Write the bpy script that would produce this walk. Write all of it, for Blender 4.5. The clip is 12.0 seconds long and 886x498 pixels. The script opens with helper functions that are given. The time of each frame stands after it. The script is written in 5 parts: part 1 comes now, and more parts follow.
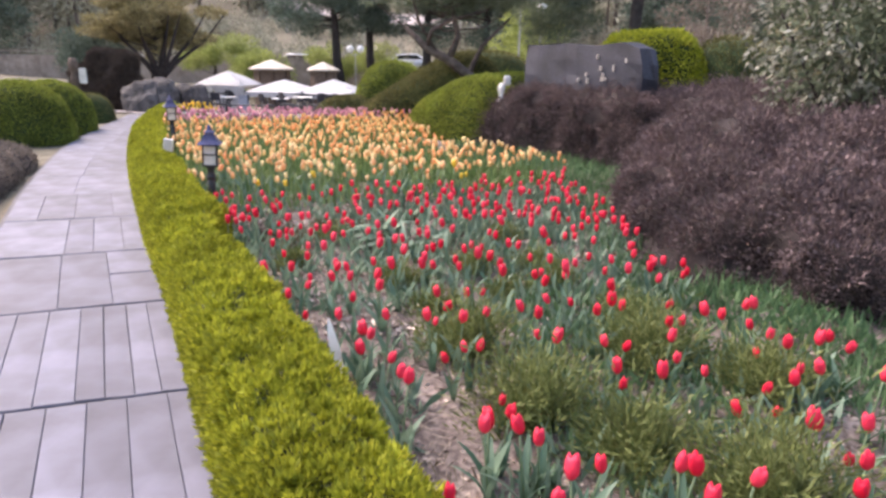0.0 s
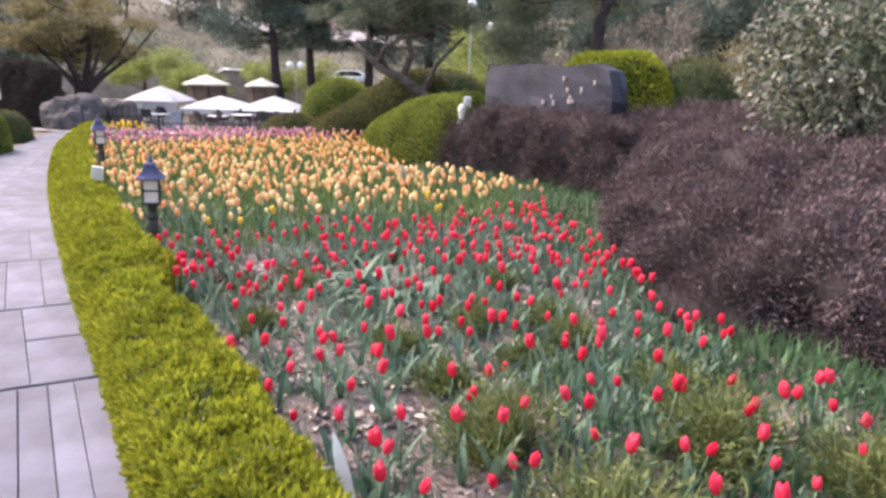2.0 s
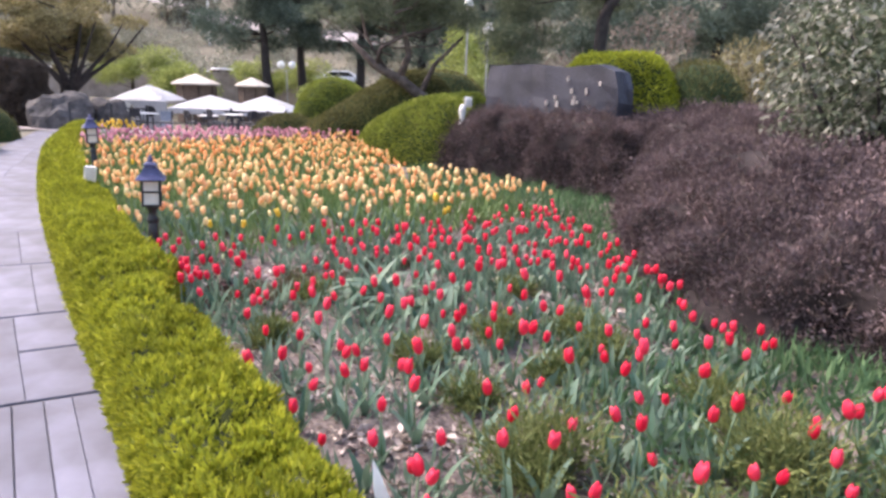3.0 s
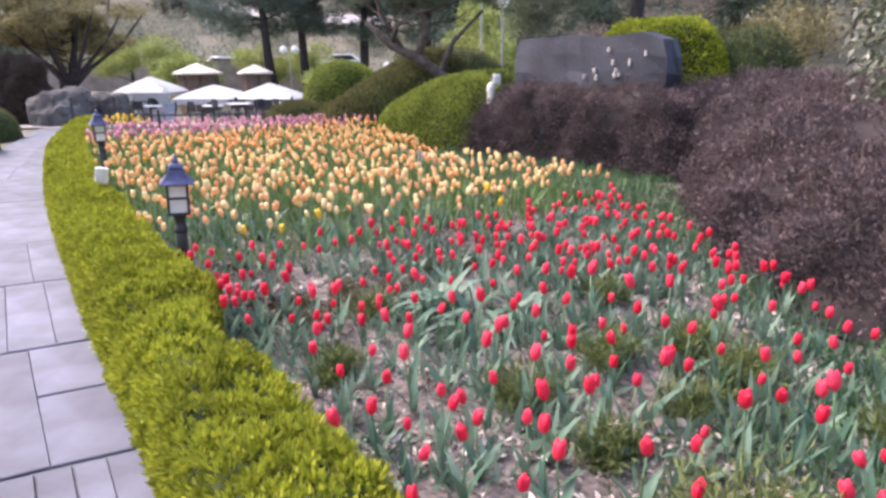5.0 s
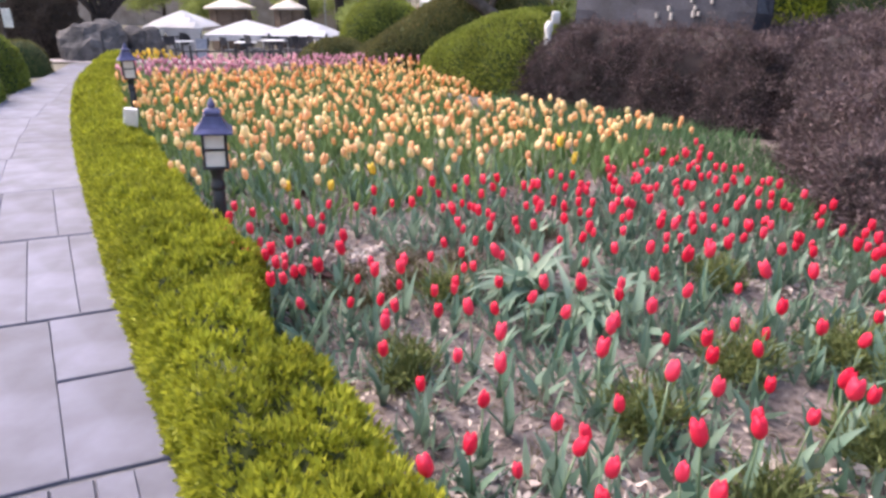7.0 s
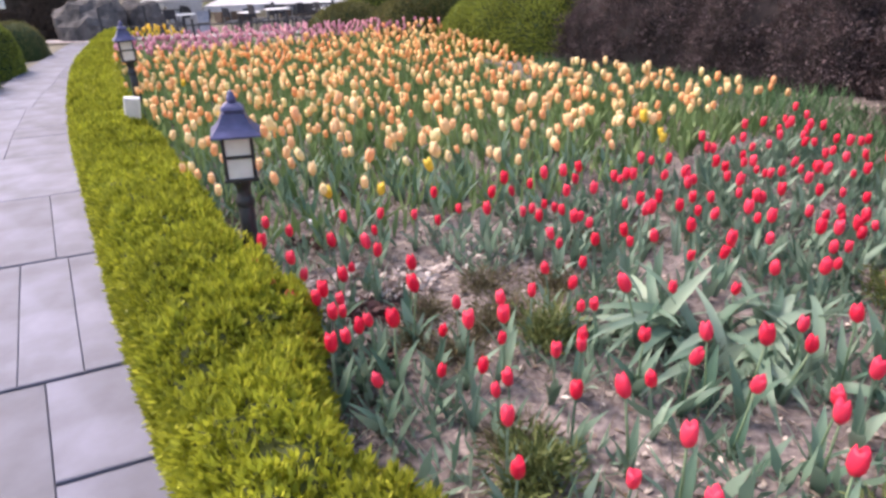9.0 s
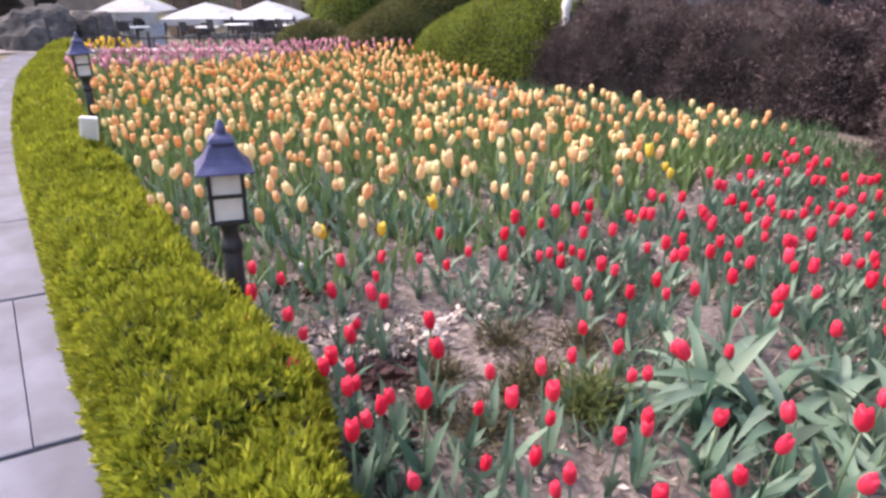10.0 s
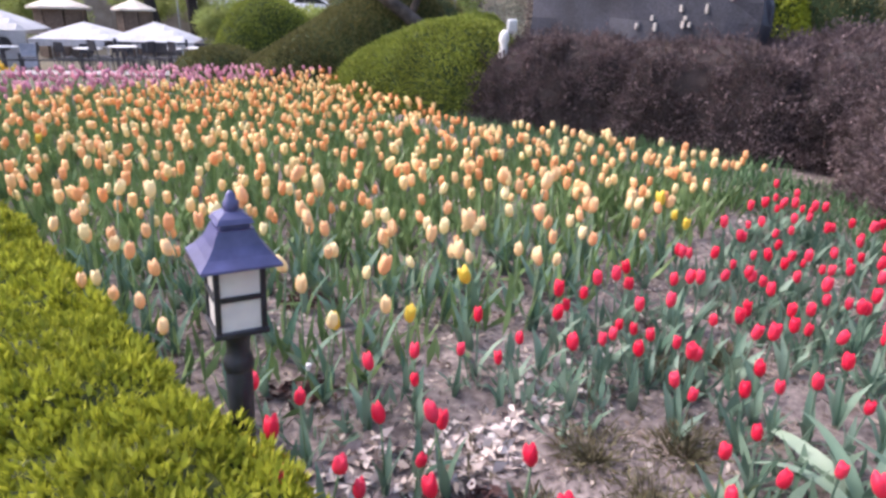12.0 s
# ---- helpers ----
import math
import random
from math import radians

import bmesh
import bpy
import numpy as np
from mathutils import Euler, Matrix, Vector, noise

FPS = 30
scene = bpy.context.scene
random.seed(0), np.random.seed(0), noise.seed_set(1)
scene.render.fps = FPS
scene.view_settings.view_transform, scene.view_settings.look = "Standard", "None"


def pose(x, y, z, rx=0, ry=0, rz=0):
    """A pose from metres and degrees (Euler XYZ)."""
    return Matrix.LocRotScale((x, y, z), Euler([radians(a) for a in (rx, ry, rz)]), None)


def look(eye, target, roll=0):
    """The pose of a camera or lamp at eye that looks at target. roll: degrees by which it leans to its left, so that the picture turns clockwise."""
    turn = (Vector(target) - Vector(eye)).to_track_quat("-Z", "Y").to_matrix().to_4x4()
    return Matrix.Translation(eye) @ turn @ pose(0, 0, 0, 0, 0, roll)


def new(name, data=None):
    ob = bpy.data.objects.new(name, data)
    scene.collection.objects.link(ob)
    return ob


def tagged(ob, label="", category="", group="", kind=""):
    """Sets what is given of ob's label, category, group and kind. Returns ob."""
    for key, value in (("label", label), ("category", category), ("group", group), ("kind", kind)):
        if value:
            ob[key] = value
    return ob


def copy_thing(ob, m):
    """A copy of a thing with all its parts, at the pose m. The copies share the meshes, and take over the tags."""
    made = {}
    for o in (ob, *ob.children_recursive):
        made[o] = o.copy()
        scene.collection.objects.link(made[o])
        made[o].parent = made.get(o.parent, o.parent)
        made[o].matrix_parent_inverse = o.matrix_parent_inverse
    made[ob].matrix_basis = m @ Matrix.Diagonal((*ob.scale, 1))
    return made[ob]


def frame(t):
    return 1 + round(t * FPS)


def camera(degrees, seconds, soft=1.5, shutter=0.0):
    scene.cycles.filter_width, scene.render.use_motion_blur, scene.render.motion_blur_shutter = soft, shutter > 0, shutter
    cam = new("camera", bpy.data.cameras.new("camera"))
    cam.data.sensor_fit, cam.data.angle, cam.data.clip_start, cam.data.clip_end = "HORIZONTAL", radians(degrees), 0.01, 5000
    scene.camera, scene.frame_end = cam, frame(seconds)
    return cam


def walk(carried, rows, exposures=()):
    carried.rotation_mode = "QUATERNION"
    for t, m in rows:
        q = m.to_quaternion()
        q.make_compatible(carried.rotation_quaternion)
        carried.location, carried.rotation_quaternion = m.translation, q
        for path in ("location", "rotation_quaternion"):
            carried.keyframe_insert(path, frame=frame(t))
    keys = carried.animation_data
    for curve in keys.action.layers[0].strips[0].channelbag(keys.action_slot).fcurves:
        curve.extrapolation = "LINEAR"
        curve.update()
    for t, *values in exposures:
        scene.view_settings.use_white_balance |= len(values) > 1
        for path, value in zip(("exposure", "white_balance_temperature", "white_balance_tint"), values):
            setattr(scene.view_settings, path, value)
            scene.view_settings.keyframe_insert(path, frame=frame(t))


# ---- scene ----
cam = camera(71.1, 12.0, soft=2.9)
PATH = [
    (0, (0.668, -0.246, 1.653), (0.575, 1.67, 1.086), 1.1),
    (0.5, (0.54, -0.027, 1.691), (0.544, 1.901, 1.158), 1.6),
    (1, (0.455, 0.157, 1.713), (0.471, 2.082, 1.169), 2.5),
    (1.5, (0.417, 0.281, 1.719), (0.407, 2.223, 1.238), 2.1),
    (2, (0.281, 0.444, 1.701), (0.381, 2.375, 1.186), 1.7),
    (2.5, (0.157, 0.557, 1.705), (0.257, 2.5, 1.239), 1.7),
    (2.7, (0.128, 0.589, 1.692), (0.257, 2.527, 1.215), 2.4),
    (4.3, (-0.106, 1.078, 1.638), (0.058, 2.974, 1.023), 0.7),
    (4.5, (-0.153, 1.134, 1.636), (0.033, 3.034, 1.041), 1.4),
    (5, (-0.308, 1.329, 1.637), (-0.189, 3.243, 1.069), -0.3),
    (5.5, (-0.402, 1.49, 1.603), (-0.238, 3.376, 0.958), 1.7),
    (6, (-0.436, 1.69, 1.637), (-0.328, 3.57, 0.962), -0.5),
    (6.5, (-0.456, 1.832, 1.634), (-0.414, 3.675, 0.857), 0.4),
    (6.7, (-0.489, 1.866, 1.609), (-0.472, 3.726, 0.874), 0.7),
    (8.3, (-0.806, 2.528, 1.558), (-0.677, 4.352, 0.748), -0.8),
    (8.5, (-0.835, 2.608, 1.562), (-0.741, 4.394, 0.667), -0.3),
    (9, (-0.878, 2.742, 1.551), (-0.893, 4.557, 0.711), -2.4),
    (9.5, (-0.978, 2.88, 1.529), (-0.878, 4.709, 0.725), -1.1),
    (10, (-1.114, 3.088, 1.546), (-0.984, 4.922, 0.758), -0.2),
    (10.5, (-1.2, 3.261, 1.505), (-0.939, 5.056, 0.662), 1.7),
    (11, (-1.305, 3.432, 1.528), (-1.085, 5.243, 0.708), 0.3),
    (11.5, (-1.43, 3.592, 1.527), (-1.044, 5.385, 0.731), 1.6),
    (12, (-1.6, 3.767, 1.532), (-1.137, 5.579, 0.823), 1.8),
]
EXPOSURES = [(0.0, 1.4, 6800, 23), (2.5, 1.5, 6600, 23), (5.0, 1.5, 6330, 23), (6.5, 1.45, 6450, 23), (8.5, 1.34, 6600, 23), (10.0, 1.35, 6560, 23), (11.0, 1.36, 6330, 23), (12.0, 1.3, 6150, 23)]
SKY, SUN = 0.14, 1.5
walk(cam, [(t, look(eye, target, roll)) for t, eye, target, roll in PATH], EXPOSURES)

# ---- light: a bright, even overcast afternoon ----
world = bpy.data.worlds.new("sky")
scene.world = world
world.use_nodes = True
sky = world.node_tree.nodes.new("ShaderNodeTexSky")
sky.sky_type, sky.sun_disc = "NISHITA", False
sky.sun_elevation, sky.sun_rotation = radians(48), radians(-60)
sky.air_density, sky.dust_density = 1.6, 4.0
background = world.node_tree.nodes["Background"]
background.inputs["Strength"].default_value = SKY
world.node_tree.links.new(sky.outputs[0], background.inputs["Color"])
sun = new("sun", bpy.data.lights.new("sun", "SUN"))
sun.data.energy, sun.data.angle, sun.data.color = SUN, radians(25), (1.0, 0.95, 0.88)
sun.matrix_world = look((-8, 4, 11), (0, 0, 0))
sun.location = (-20, 0, 30)


# ---- materials ----
def socket(bsdf, name, value):
    bsdf.inputs[name].default_value = value


def material(name, dark, light, rough=0.7, scale=20.0, vary=0.25, by="noise", bump=0.2, stain=0.25, metal=0.0, leaf=0.0, detail=6.0, stain_scale=1.5):
    """Grain between two colours, larger stains over it, and a shift of value for each island or object."""
    m = bpy.data.materials.new(name)
    m.use_nodes = True
    nt = m.node_tree
    n, ln = nt.nodes, nt.links
    b, out = n["Principled BSDF"], n["Material Output"]
    socket(b, "Roughness", rough)
    socket(b, "Metallic", metal)
    co = n.new("ShaderNodeTexCoord")
    grain = n.new("ShaderNodeTexNoise")
    grain.inputs["Scale"].default_value, grain.inputs["Detail"].default_value = scale, detail
    ln.new(co.outputs["Object"], grain.inputs["Vector"])
    ramp = n.new("ShaderNodeValToRGB")
    ramp.color_ramp.elements[0].position, ramp.color_ramp.elements[1].position = 0.3, 0.7
    ramp.color_ramp.elements[0].color, ramp.color_ramp.elements[1].color = (*dark, 1), (*light, 1)
    if by == "noise":
        ln.new(grain.outputs["Fac"], ramp.inputs["Fac"])
    else:
        ramp.color_ramp.elements[0].position, ramp.color_ramp.elements[1].position = 0.0, 1.0
        pick = n.new("ShaderNodeNewGeometry") if by == "island" else n.new("ShaderNodeObjectInfo")
        soft = n.new("ShaderNodeMath")
        soft.operation = "MULTIPLY_ADD"
        soft.inputs[1].default_value = 0.3
        ln.new(grain.outputs["Fac"], soft.inputs[0])
        scaled = n.new("ShaderNodeMath")
        scaled.operation = "MULTIPLY_ADD"
        scaled.inputs[1].default_value, scaled.inputs[2].default_value = 1.0, -0.15
        ln.new(pick.outputs["Random Per Island" if by == "island" else "Random"], scaled.inputs[0])
        ln.new(scaled.outputs[0], soft.inputs[2])
        ln.new(soft.outputs[0], ramp.inputs["Fac"])
    big = n.new("ShaderNodeTexNoise")
    big.inputs["Scale"].default_value, big.inputs["Detail"].default_value = stain_scale, 4
    ln.new(co.outputs["Object"], big.inputs["Vector"])
    span = n.new("ShaderNodeMapRange")
    span.inputs["From Min"].default_value, span.inputs["From Max"].default_value = 0.3, 0.7
    span.inputs["To Min"].default_value, span.inputs["To Max"].default_value = 1 - stain, 1 + stain * 0.6
    ln.new(big.outputs["Fac"], span.inputs["Value"])
    hsv = n.new("ShaderNodeHueSaturation")
    ln.new(ramp.outputs["Color"], hsv.inputs["Color"])
    ln.new(span.outputs[0], hsv.inputs["Value"])
    ln.new(hsv.outputs["Color"], b.inputs["Base Color"])
    if bump:
        bp = n.new("ShaderNodeBump")
        bp.inputs["Strength"].default_value, bp.inputs["Distance"].default_value = bump, 0.01
        ln.new(grain.outputs["Fac"], bp.inputs["Height"])
        ln.new(bp.outputs[0], b.inputs["Normal"])
    if leaf:
        socket(b, "Specular IOR Level", 0.25)
        tr = n.new("ShaderNodeBsdfTranslucent")
        mix = n.new("ShaderNodeMixShader")
        mix.inputs[0].default_value = leaf
        ln.new(hsv.outputs["Color"], tr.inputs["Color"])
        ln.new(b.outputs[0], mix.inputs[1])
        ln.new(tr.outputs[0], mix.inputs[2])
        ln.new(mix.outputs[0], out.inputs["Surface"])
    return m


M = {}
M["soil"] = material("soil", (0.075, 0.057, 0.053), (0.31, 0.255, 0.235), 0.95, 34, bump=1.0, stain=0.5, stain_scale=3.0)
M["ground"] = material("ground", (0.11, 0.1, 0.07), (0.21, 0.185, 0.135), 0.95, 3, bump=0.6, stain_scale=0.12, stain=0.35)
M["plaza"] = material("plaza", (0.34, 0.3, 0.295), (0.43, 0.385, 0.38), 0.85, 8, bump=0.2, stain_scale=0.5)
M["plank"] = material("plank", (0.097, 0.1, 0.142), (0.15, 0.156, 0.217), 0.68, 9, by="object", bump=0.25, stain=0.42, stain_scale=3.1)
M["joint"] = material("joint", (0.1, 0.098, 0.11), (0.17, 0.167, 0.185), 0.95, 30, bump=0.6)
# darkened leaf green, painting the shade between the hedge's leaves
M["hedge_shade_core"] = material("hedge_shade_core", (0.03, 0.04, 0.01), (0.075, 0.09, 0.016), 0.9, 30, bump=0.6)
M["hedge_leaf"] = material("hedge_leaf", (0.18, 0.21, 0.02), (0.52, 0.54, 0.055), 0.55, 6, by="island", bump=0, stain=0.3, leaf=0.3)
# very dark green: inner shade of the clipped bushes, given as colour
M["topiary_shade_core"] = material("topiary_shade_core", (0.02, 0.035, 0.01), (0.05, 0.08, 0.02), 0.9, 25, bump=0.6)
M["topiary_leaf"] = material("topiary_leaf", (0.14, 0.18, 0.03), (0.37, 0.42, 0.08), 0.55, 4, by="island", bump=0, leaf=0.25)
M["yew_leaf"] = material("yew_leaf", (0.095, 0.095, 0.035), (0.235, 0.22, 0.085), 0.6, 4, by="island", bump=0, leaf=0.2)
M["lime_leaf"] = material("lime_leaf", (0.22, 0.27, 0.025), (0.5, 0.54, 0.06), 0.55, 4, by="island", bump=0, leaf=0.3)
# near-black brown: the shade deep inside the shrubs, put into the body's colour
M["purple_shade_core"] = material("purple_shade_core", (0.022, 0.016, 0.017), (0.05, 0.037, 0.037), 0.95, 22, bump=0.8)
M["purple_leaf"] = material("purple_leaf", (0.098, 0.07, 0.075), (0.222, 0.166, 0.17), 0.7, 3, by="island", bump=0, stain=0.4, leaf=0.15)
M["twig"] = material("twig", (0.07, 0.05, 0.04), (0.16, 0.12, 0.10), 0.9, 30, bump=0.3)
M["silver_leaf"] = material("silver_leaf", (0.055, 0.065, 0.04), (0.42, 0.42, 0.35), 0.42, 5, by="island", bump=0.1, leaf=0.2)
M["grass_leaf"] = material("grass_leaf", (0.055, 0.125, 0.06), (0.15, 0.255, 0.12), 0.5, 4, by="island", bump=0, leaf=0.3)
M["tulip_leaf"] = material("tulip_leaf", (0.085, 0.17, 0.115), (0.225, 0.335, 0.24), 0.42, 14, by="object", bump=0.1, leaf=0.25)
M["tulip_leaf_mass"] = material("tulip_leaf_mass", (0.1, 0.175, 0.06), (0.25, 0.36, 0.15), 0.42, 14, by="island", bump=0.1, leaf=0.25)
M["grey_leaf"] = material("grey_leaf", (0.095, 0.175, 0.12), (0.26, 0.36, 0.265), 0.45, 14, by="island", bump=0.1, leaf=0.25)
M["dry_stalk"] = material("dry_stalk", (0.1, 0.07, 0.055), (0.42, 0.35, 0.29), 0.85, 14, by="island", bump=0.1)
M["stem"] = material("stem", (0.09, 0.16, 0.08), (0.18, 0.26, 0.14), 0.5, 14, by="object", bump=0)
M["red"] = material("red", (0.8, 0.018, 0.06), (0.93, 0.075, 0.145), 0.42, 40, by="object", bump=0.05, stain=0.12, leaf=0.3, stain_scale=14)
M["red_mass"] = material("red_mass", (0.8, 0.018, 0.06), (0.93, 0.075, 0.145), 0.42, 40, by="island", bump=0.05, stain=0.12, leaf=0.3)
M["peach"] = material("peach", (0.96, 0.52, 0.26), (0.98, 0.86, 0.5), 0.45, 40, by="object", bump=0.05, stain=0.12, leaf=0.3, stain_scale=14)
M["orange_mass"] = material("orange_mass", (0.95, 0.4, 0.15), (0.98, 0.8, 0.38), 0.45, 40, by="island", bump=0.05, stain=0.12, leaf=0.3)
M["peach_mass"] = material("peach_mass", (0.96, 0.47, 0.2), (0.98, 0.84, 0.45), 0.45, 40, by="island", bump=0.05, stain=0.12, leaf=0.3)
M["pink_mass"] = material("pink_mass", (0.6, 0.23, 0.36), (0.94, 0.53, 0.58), 0.45, 40, by="island", bump=0.05, stain=0.12, leaf=0.3)
M["yellow_mass"] = material("yellow_mass", (0.85, 0.55, 0.04), (0.95, 0.75, 0.12), 0.45, 40, by="island", bump=0.05, leaf=0.3)
M["fern"] = material("fern", (0.085, 0.115, 0.033), (0.26, 0.3, 0.11), 0.6, 14, by="island", bump=0, leaf=0.25)
M["fern_brown"] = material("fern_brown", (0.07, 0.06, 0.035), (0.19, 0.17, 0.09), 0.8, 14, by="island", bump=0, leaf=0.15)
M["strap"] = material("strap", (0.145, 0.24, 0.165), (0.35, 0.455, 0.34), 0.4, 9, by="object", bump=0.1, leaf=0.3)
M["banner_blue"] = material("banner_blue", (0.28, 0.33, 0.42), (0.42, 0.46, 0.55), 0.6, 10, bump=0.05)
M["litter"] = material("litter", (0.14, 0.095, 0.07), (0.66, 0.57, 0.49), 0.85, 14, by="island", bump=0.2)
M["dark_litter"] = material("dark_litter", (0.05, 0.02, 0.018), (0.15, 0.07, 0.06), 0.85, 14, by="island", bump=0.2)
M["pale_litter"] = material("pale_litter", (0.38, 0.31, 0.28), (0.66, 0.58, 0.53), 0.85, 14, by="island", bump=0.2)
M["pale_stone"] = material("pale_stone", (0.45, 0.40, 0.37), (0.70, 0.65, 0.60), 0.85, 30, bump=0.5)
M["lamp_paint"] = material("lamp_paint", (0.06, 0.062, 0.15), (0.1, 0.1, 0.22), 0.42, 25, bump=0.08, stain=0.3, stain_scale=9)
M["lamp_black"] = material("lamp_black", (0.012, 0.014, 0.022), (0.03, 0.032, 0.045), 0.4, 25, bump=0.08)
M["frosted"] = material("frosted", (0.62, 0.58, 0.56), (0.74, 0.70, 0.68), 0.3, 12, bump=0.03, stain=0.15, stain_scale=8)
M["white_paint"] = material("white_paint", (0.68, 0.67, 0.65), (0.82, 0.81, 0.79), 0.5, 15, bump=0.08, stain=0.15, stain_scale=6)
# stone's own grain; the strong stain also paints shading where the face bends
M["granite"] = material("granite", (0.022, 0.024, 0.038), (0.062, 0.064, 0.09), 0.58, 45, bump=0.25, stain=0.6, stain_scale=1.6)
M["boulder"] = material("boulder", (0.055, 0.05, 0.051), (0.125, 0.114, 0.115), 0.9, 6, bump=0.8, stain=0.4)
M["boulder_dark"] = material("boulder_dark", (0.04, 0.036, 0.038), (0.10, 0.09, 0.09), 0.9, 6, bump=0.8, stain=0.4)
M["bark"] = material("bark", (0.06, 0.045, 0.04), (0.17, 0.135, 0.12), 0.95, 9, bump=1.0, stain=0.4)
M["bark_dark"] = material("bark_dark", (0.02, 0.017, 0.018), (0.06, 0.05, 0.05), 0.95, 9, bump=1.0)
M["pine"] = material("pine", (0.085, 0.11, 0.07), (0.23, 0.27, 0.175), 0.6, 3, by="island", bump=0, leaf=0.2)
# background needles, lightened in colour to suggest haze
M["pine_blue"] = material("pine_blue", (0.07, 0.1, 0.078), (0.18, 0.235, 0.19), 0.6, 3, by="island", bump=0, leaf=0.2)
M["olive"] = material("olive", (0.16, 0.148, 0.07), (0.38, 0.33, 0.17), 0.6, 3, by="island", bump=0, leaf=0.25)
M["spring"] = material("spring", (0.24, 0.29, 0.08), (0.46, 0.52, 0.18), 0.6, 3, by="island", bump=0, leaf=0.3)
M["brown_leaf"] = material("brown_leaf", (0.16, 0.13, 0.11), (0.33, 0.28, 0.24), 0.8, 3, by="island", bump=0, leaf=0.2)
# pale grey-green; the far slope's haze is mixed into this colour
M["woods"] = material("woods", (0.17, 0.175, 0.13), (0.42, 0.42, 0.335), 0.9, 0.2, by="island", bump=0, leaf=0.2, stain_scale=0.05, stain=0.35)
M["canvas"] = material("canvas", (0.52, 0.52, 0.54), (0.64, 0.64, 0.67), 0.7, 8, bump=0.1, stain=0.12, leaf=0.15)
M["thatch"] = material("thatch", (0.55, 0.49, 0.42), (0.72, 0.66, 0.58), 0.8, 20, bump=0.3)
M["brown_wood"] = material("brown_wood", (0.09, 0.06, 0.045), (0.17, 0.125, 0.10), 0.8, 12, bump=0.3)
M["dark_metal"] = material("dark_metal", (0.02, 0.02, 0.026), (0.05, 0.05, 0.06), 0.5, 20, bump=0.05)
M["wall_stone"] = material("wall_stone", (0.26, 0.21, 0.18), (0.38, 0.32, 0.28), 0.9, 2.5, bump=0.6)
M["car_paint"] = material("car_paint", (0.66, 0.67, 0.70), (0.76, 0.77, 0.80), 0.25, 8, bump=0, stain=0.1)
M["car_glass"] = material("car_glass", (0.02, 0.025, 0.03), (0.04, 0.045, 0.05), 0.08, 8, bump=0)
M["tyre"] = material("tyre", (0.015, 0.015, 0.015), (0.03, 0.03, 0.03), 0.9, 20, bump=0.3)
M["grey_metal"] = material("grey_metal", (0.35, 0.36, 0.38), (0.48, 0.49, 0.50), 0.4, 20, bump=0.05, metal=0.6)
M["globe"] = material("globe", (0.80, 0.80, 0.78), (0.88, 0.88, 0.86), 0.25, 8, bump=0, stain=0.05)


# ---- mesh helpers ----
def holder(name, x, y, z, label="", category="", group="", turn=0.0, kind=""):
    ob = tagged(new(name), label, category, group, kind)
    ob.empty_display_size = 0.1
    ob.matrix_basis = pose(x, y, z, 0, 0, turn)
    return ob


def mesh_of(name, verts, faces, mat, smooth=True):
    me = bpy.data.meshes.new(name)
    me.from_pydata([tuple(v) for v in verts], [], [tuple(int(i) for i in f) for f in faces])
    me.materials.append(mat)
    if smooth:
        me.polygons.foreach_set("use_smooth", [True] * len(me.polygons))
    me.update()
    return me


def under(ob, parent, label=""):
    ob.parent = parent
    if label:
        ob["label"] = label
    return ob


def piece(name, verts, faces, mat, parent=None, label="", smooth=True):
    ob = new(name, mesh_of(name, verts, faces, mat, smooth))
    if parent is not None:
        under(ob, parent, label)
    return ob


def part(name, bm, mat, parent=None, label="", smooth=False):
    bmesh.ops.recalc_face_normals(bm, faces=bm.faces[:])
    me = bpy.data.meshes.new(name)
    bm.to_mesh(me)
    bm.free()
    me.materials.append(mat)
    if smooth:
        me.polygons.foreach_set("use_smooth", [True] * len(me.polygons))
    ob = new(name, me)
    if parent is not None:
        under(ob, parent, label)
    return ob


def box(bm, x0, x1, y0, y1, z0, z1, bevel=0.0, m=None):
    made = bmesh.ops.create_cube(bm, size=1.0)["verts"]
    for v in made:
        v.co = Vector(((x0 + x1) / 2 + v.co.x * (x1 - x0), (y0 + y1) / 2 + v.co.y * (y1 - y0), (z0 + z1) / 2 + v.co.z * (z1 - z0)))
        if m is not None:
            v.co = m @ v.co
    if bevel:
        edges = list({e for v in made for e in v.link_edges})
        bmesh.ops.bevel(bm, geom=edges, offset=bevel, segments=2, affect="EDGES", profile=0.5)
    return bm


def tube(bm, pts, radii, seg=8, cap=True):
    """A tapered tube along a line of points."""
    rings, pts = [], [Vector(p) for p in pts]
    for i, p in enumerate(pts):
        d = (pts[min(i + 1, len(pts) - 1)] - pts[max(i - 1, 0)]).normalized()
        side = d.cross(Vector((0, 1, 0)) if abs(d.z) > 0.9 else Vector((0, 0, 1))).normalized()
        up = side.cross(d)
        rings.append([bm.verts.new(p + (side * math.cos(a) + up * math.sin(a)) * radii[i]) for a in (2 * math.pi * k / seg for k in range(seg))])
    for a, b in zip(rings, rings[1:]):
        for k in range(seg):
            bm.faces.new((a[k], a[(k + 1) % seg], b[(k + 1) % seg], b[k]))
    if cap:
        bm.faces.new(rings[0][::-1])
        bm.faces.new(rings[-1])
    return bm


def turned(bm, profile, seg=16):
    """A body of revolution about z from (radius, height) pairs."""
    return tube(bm, [(0, 0, z) for _, z in profile], [max(r, 0.0005) for r, _ in profile], seg)


def unit(v):
    return v / np.maximum(np.linalg.norm(v, axis=1, keepdims=True), 1e-9)


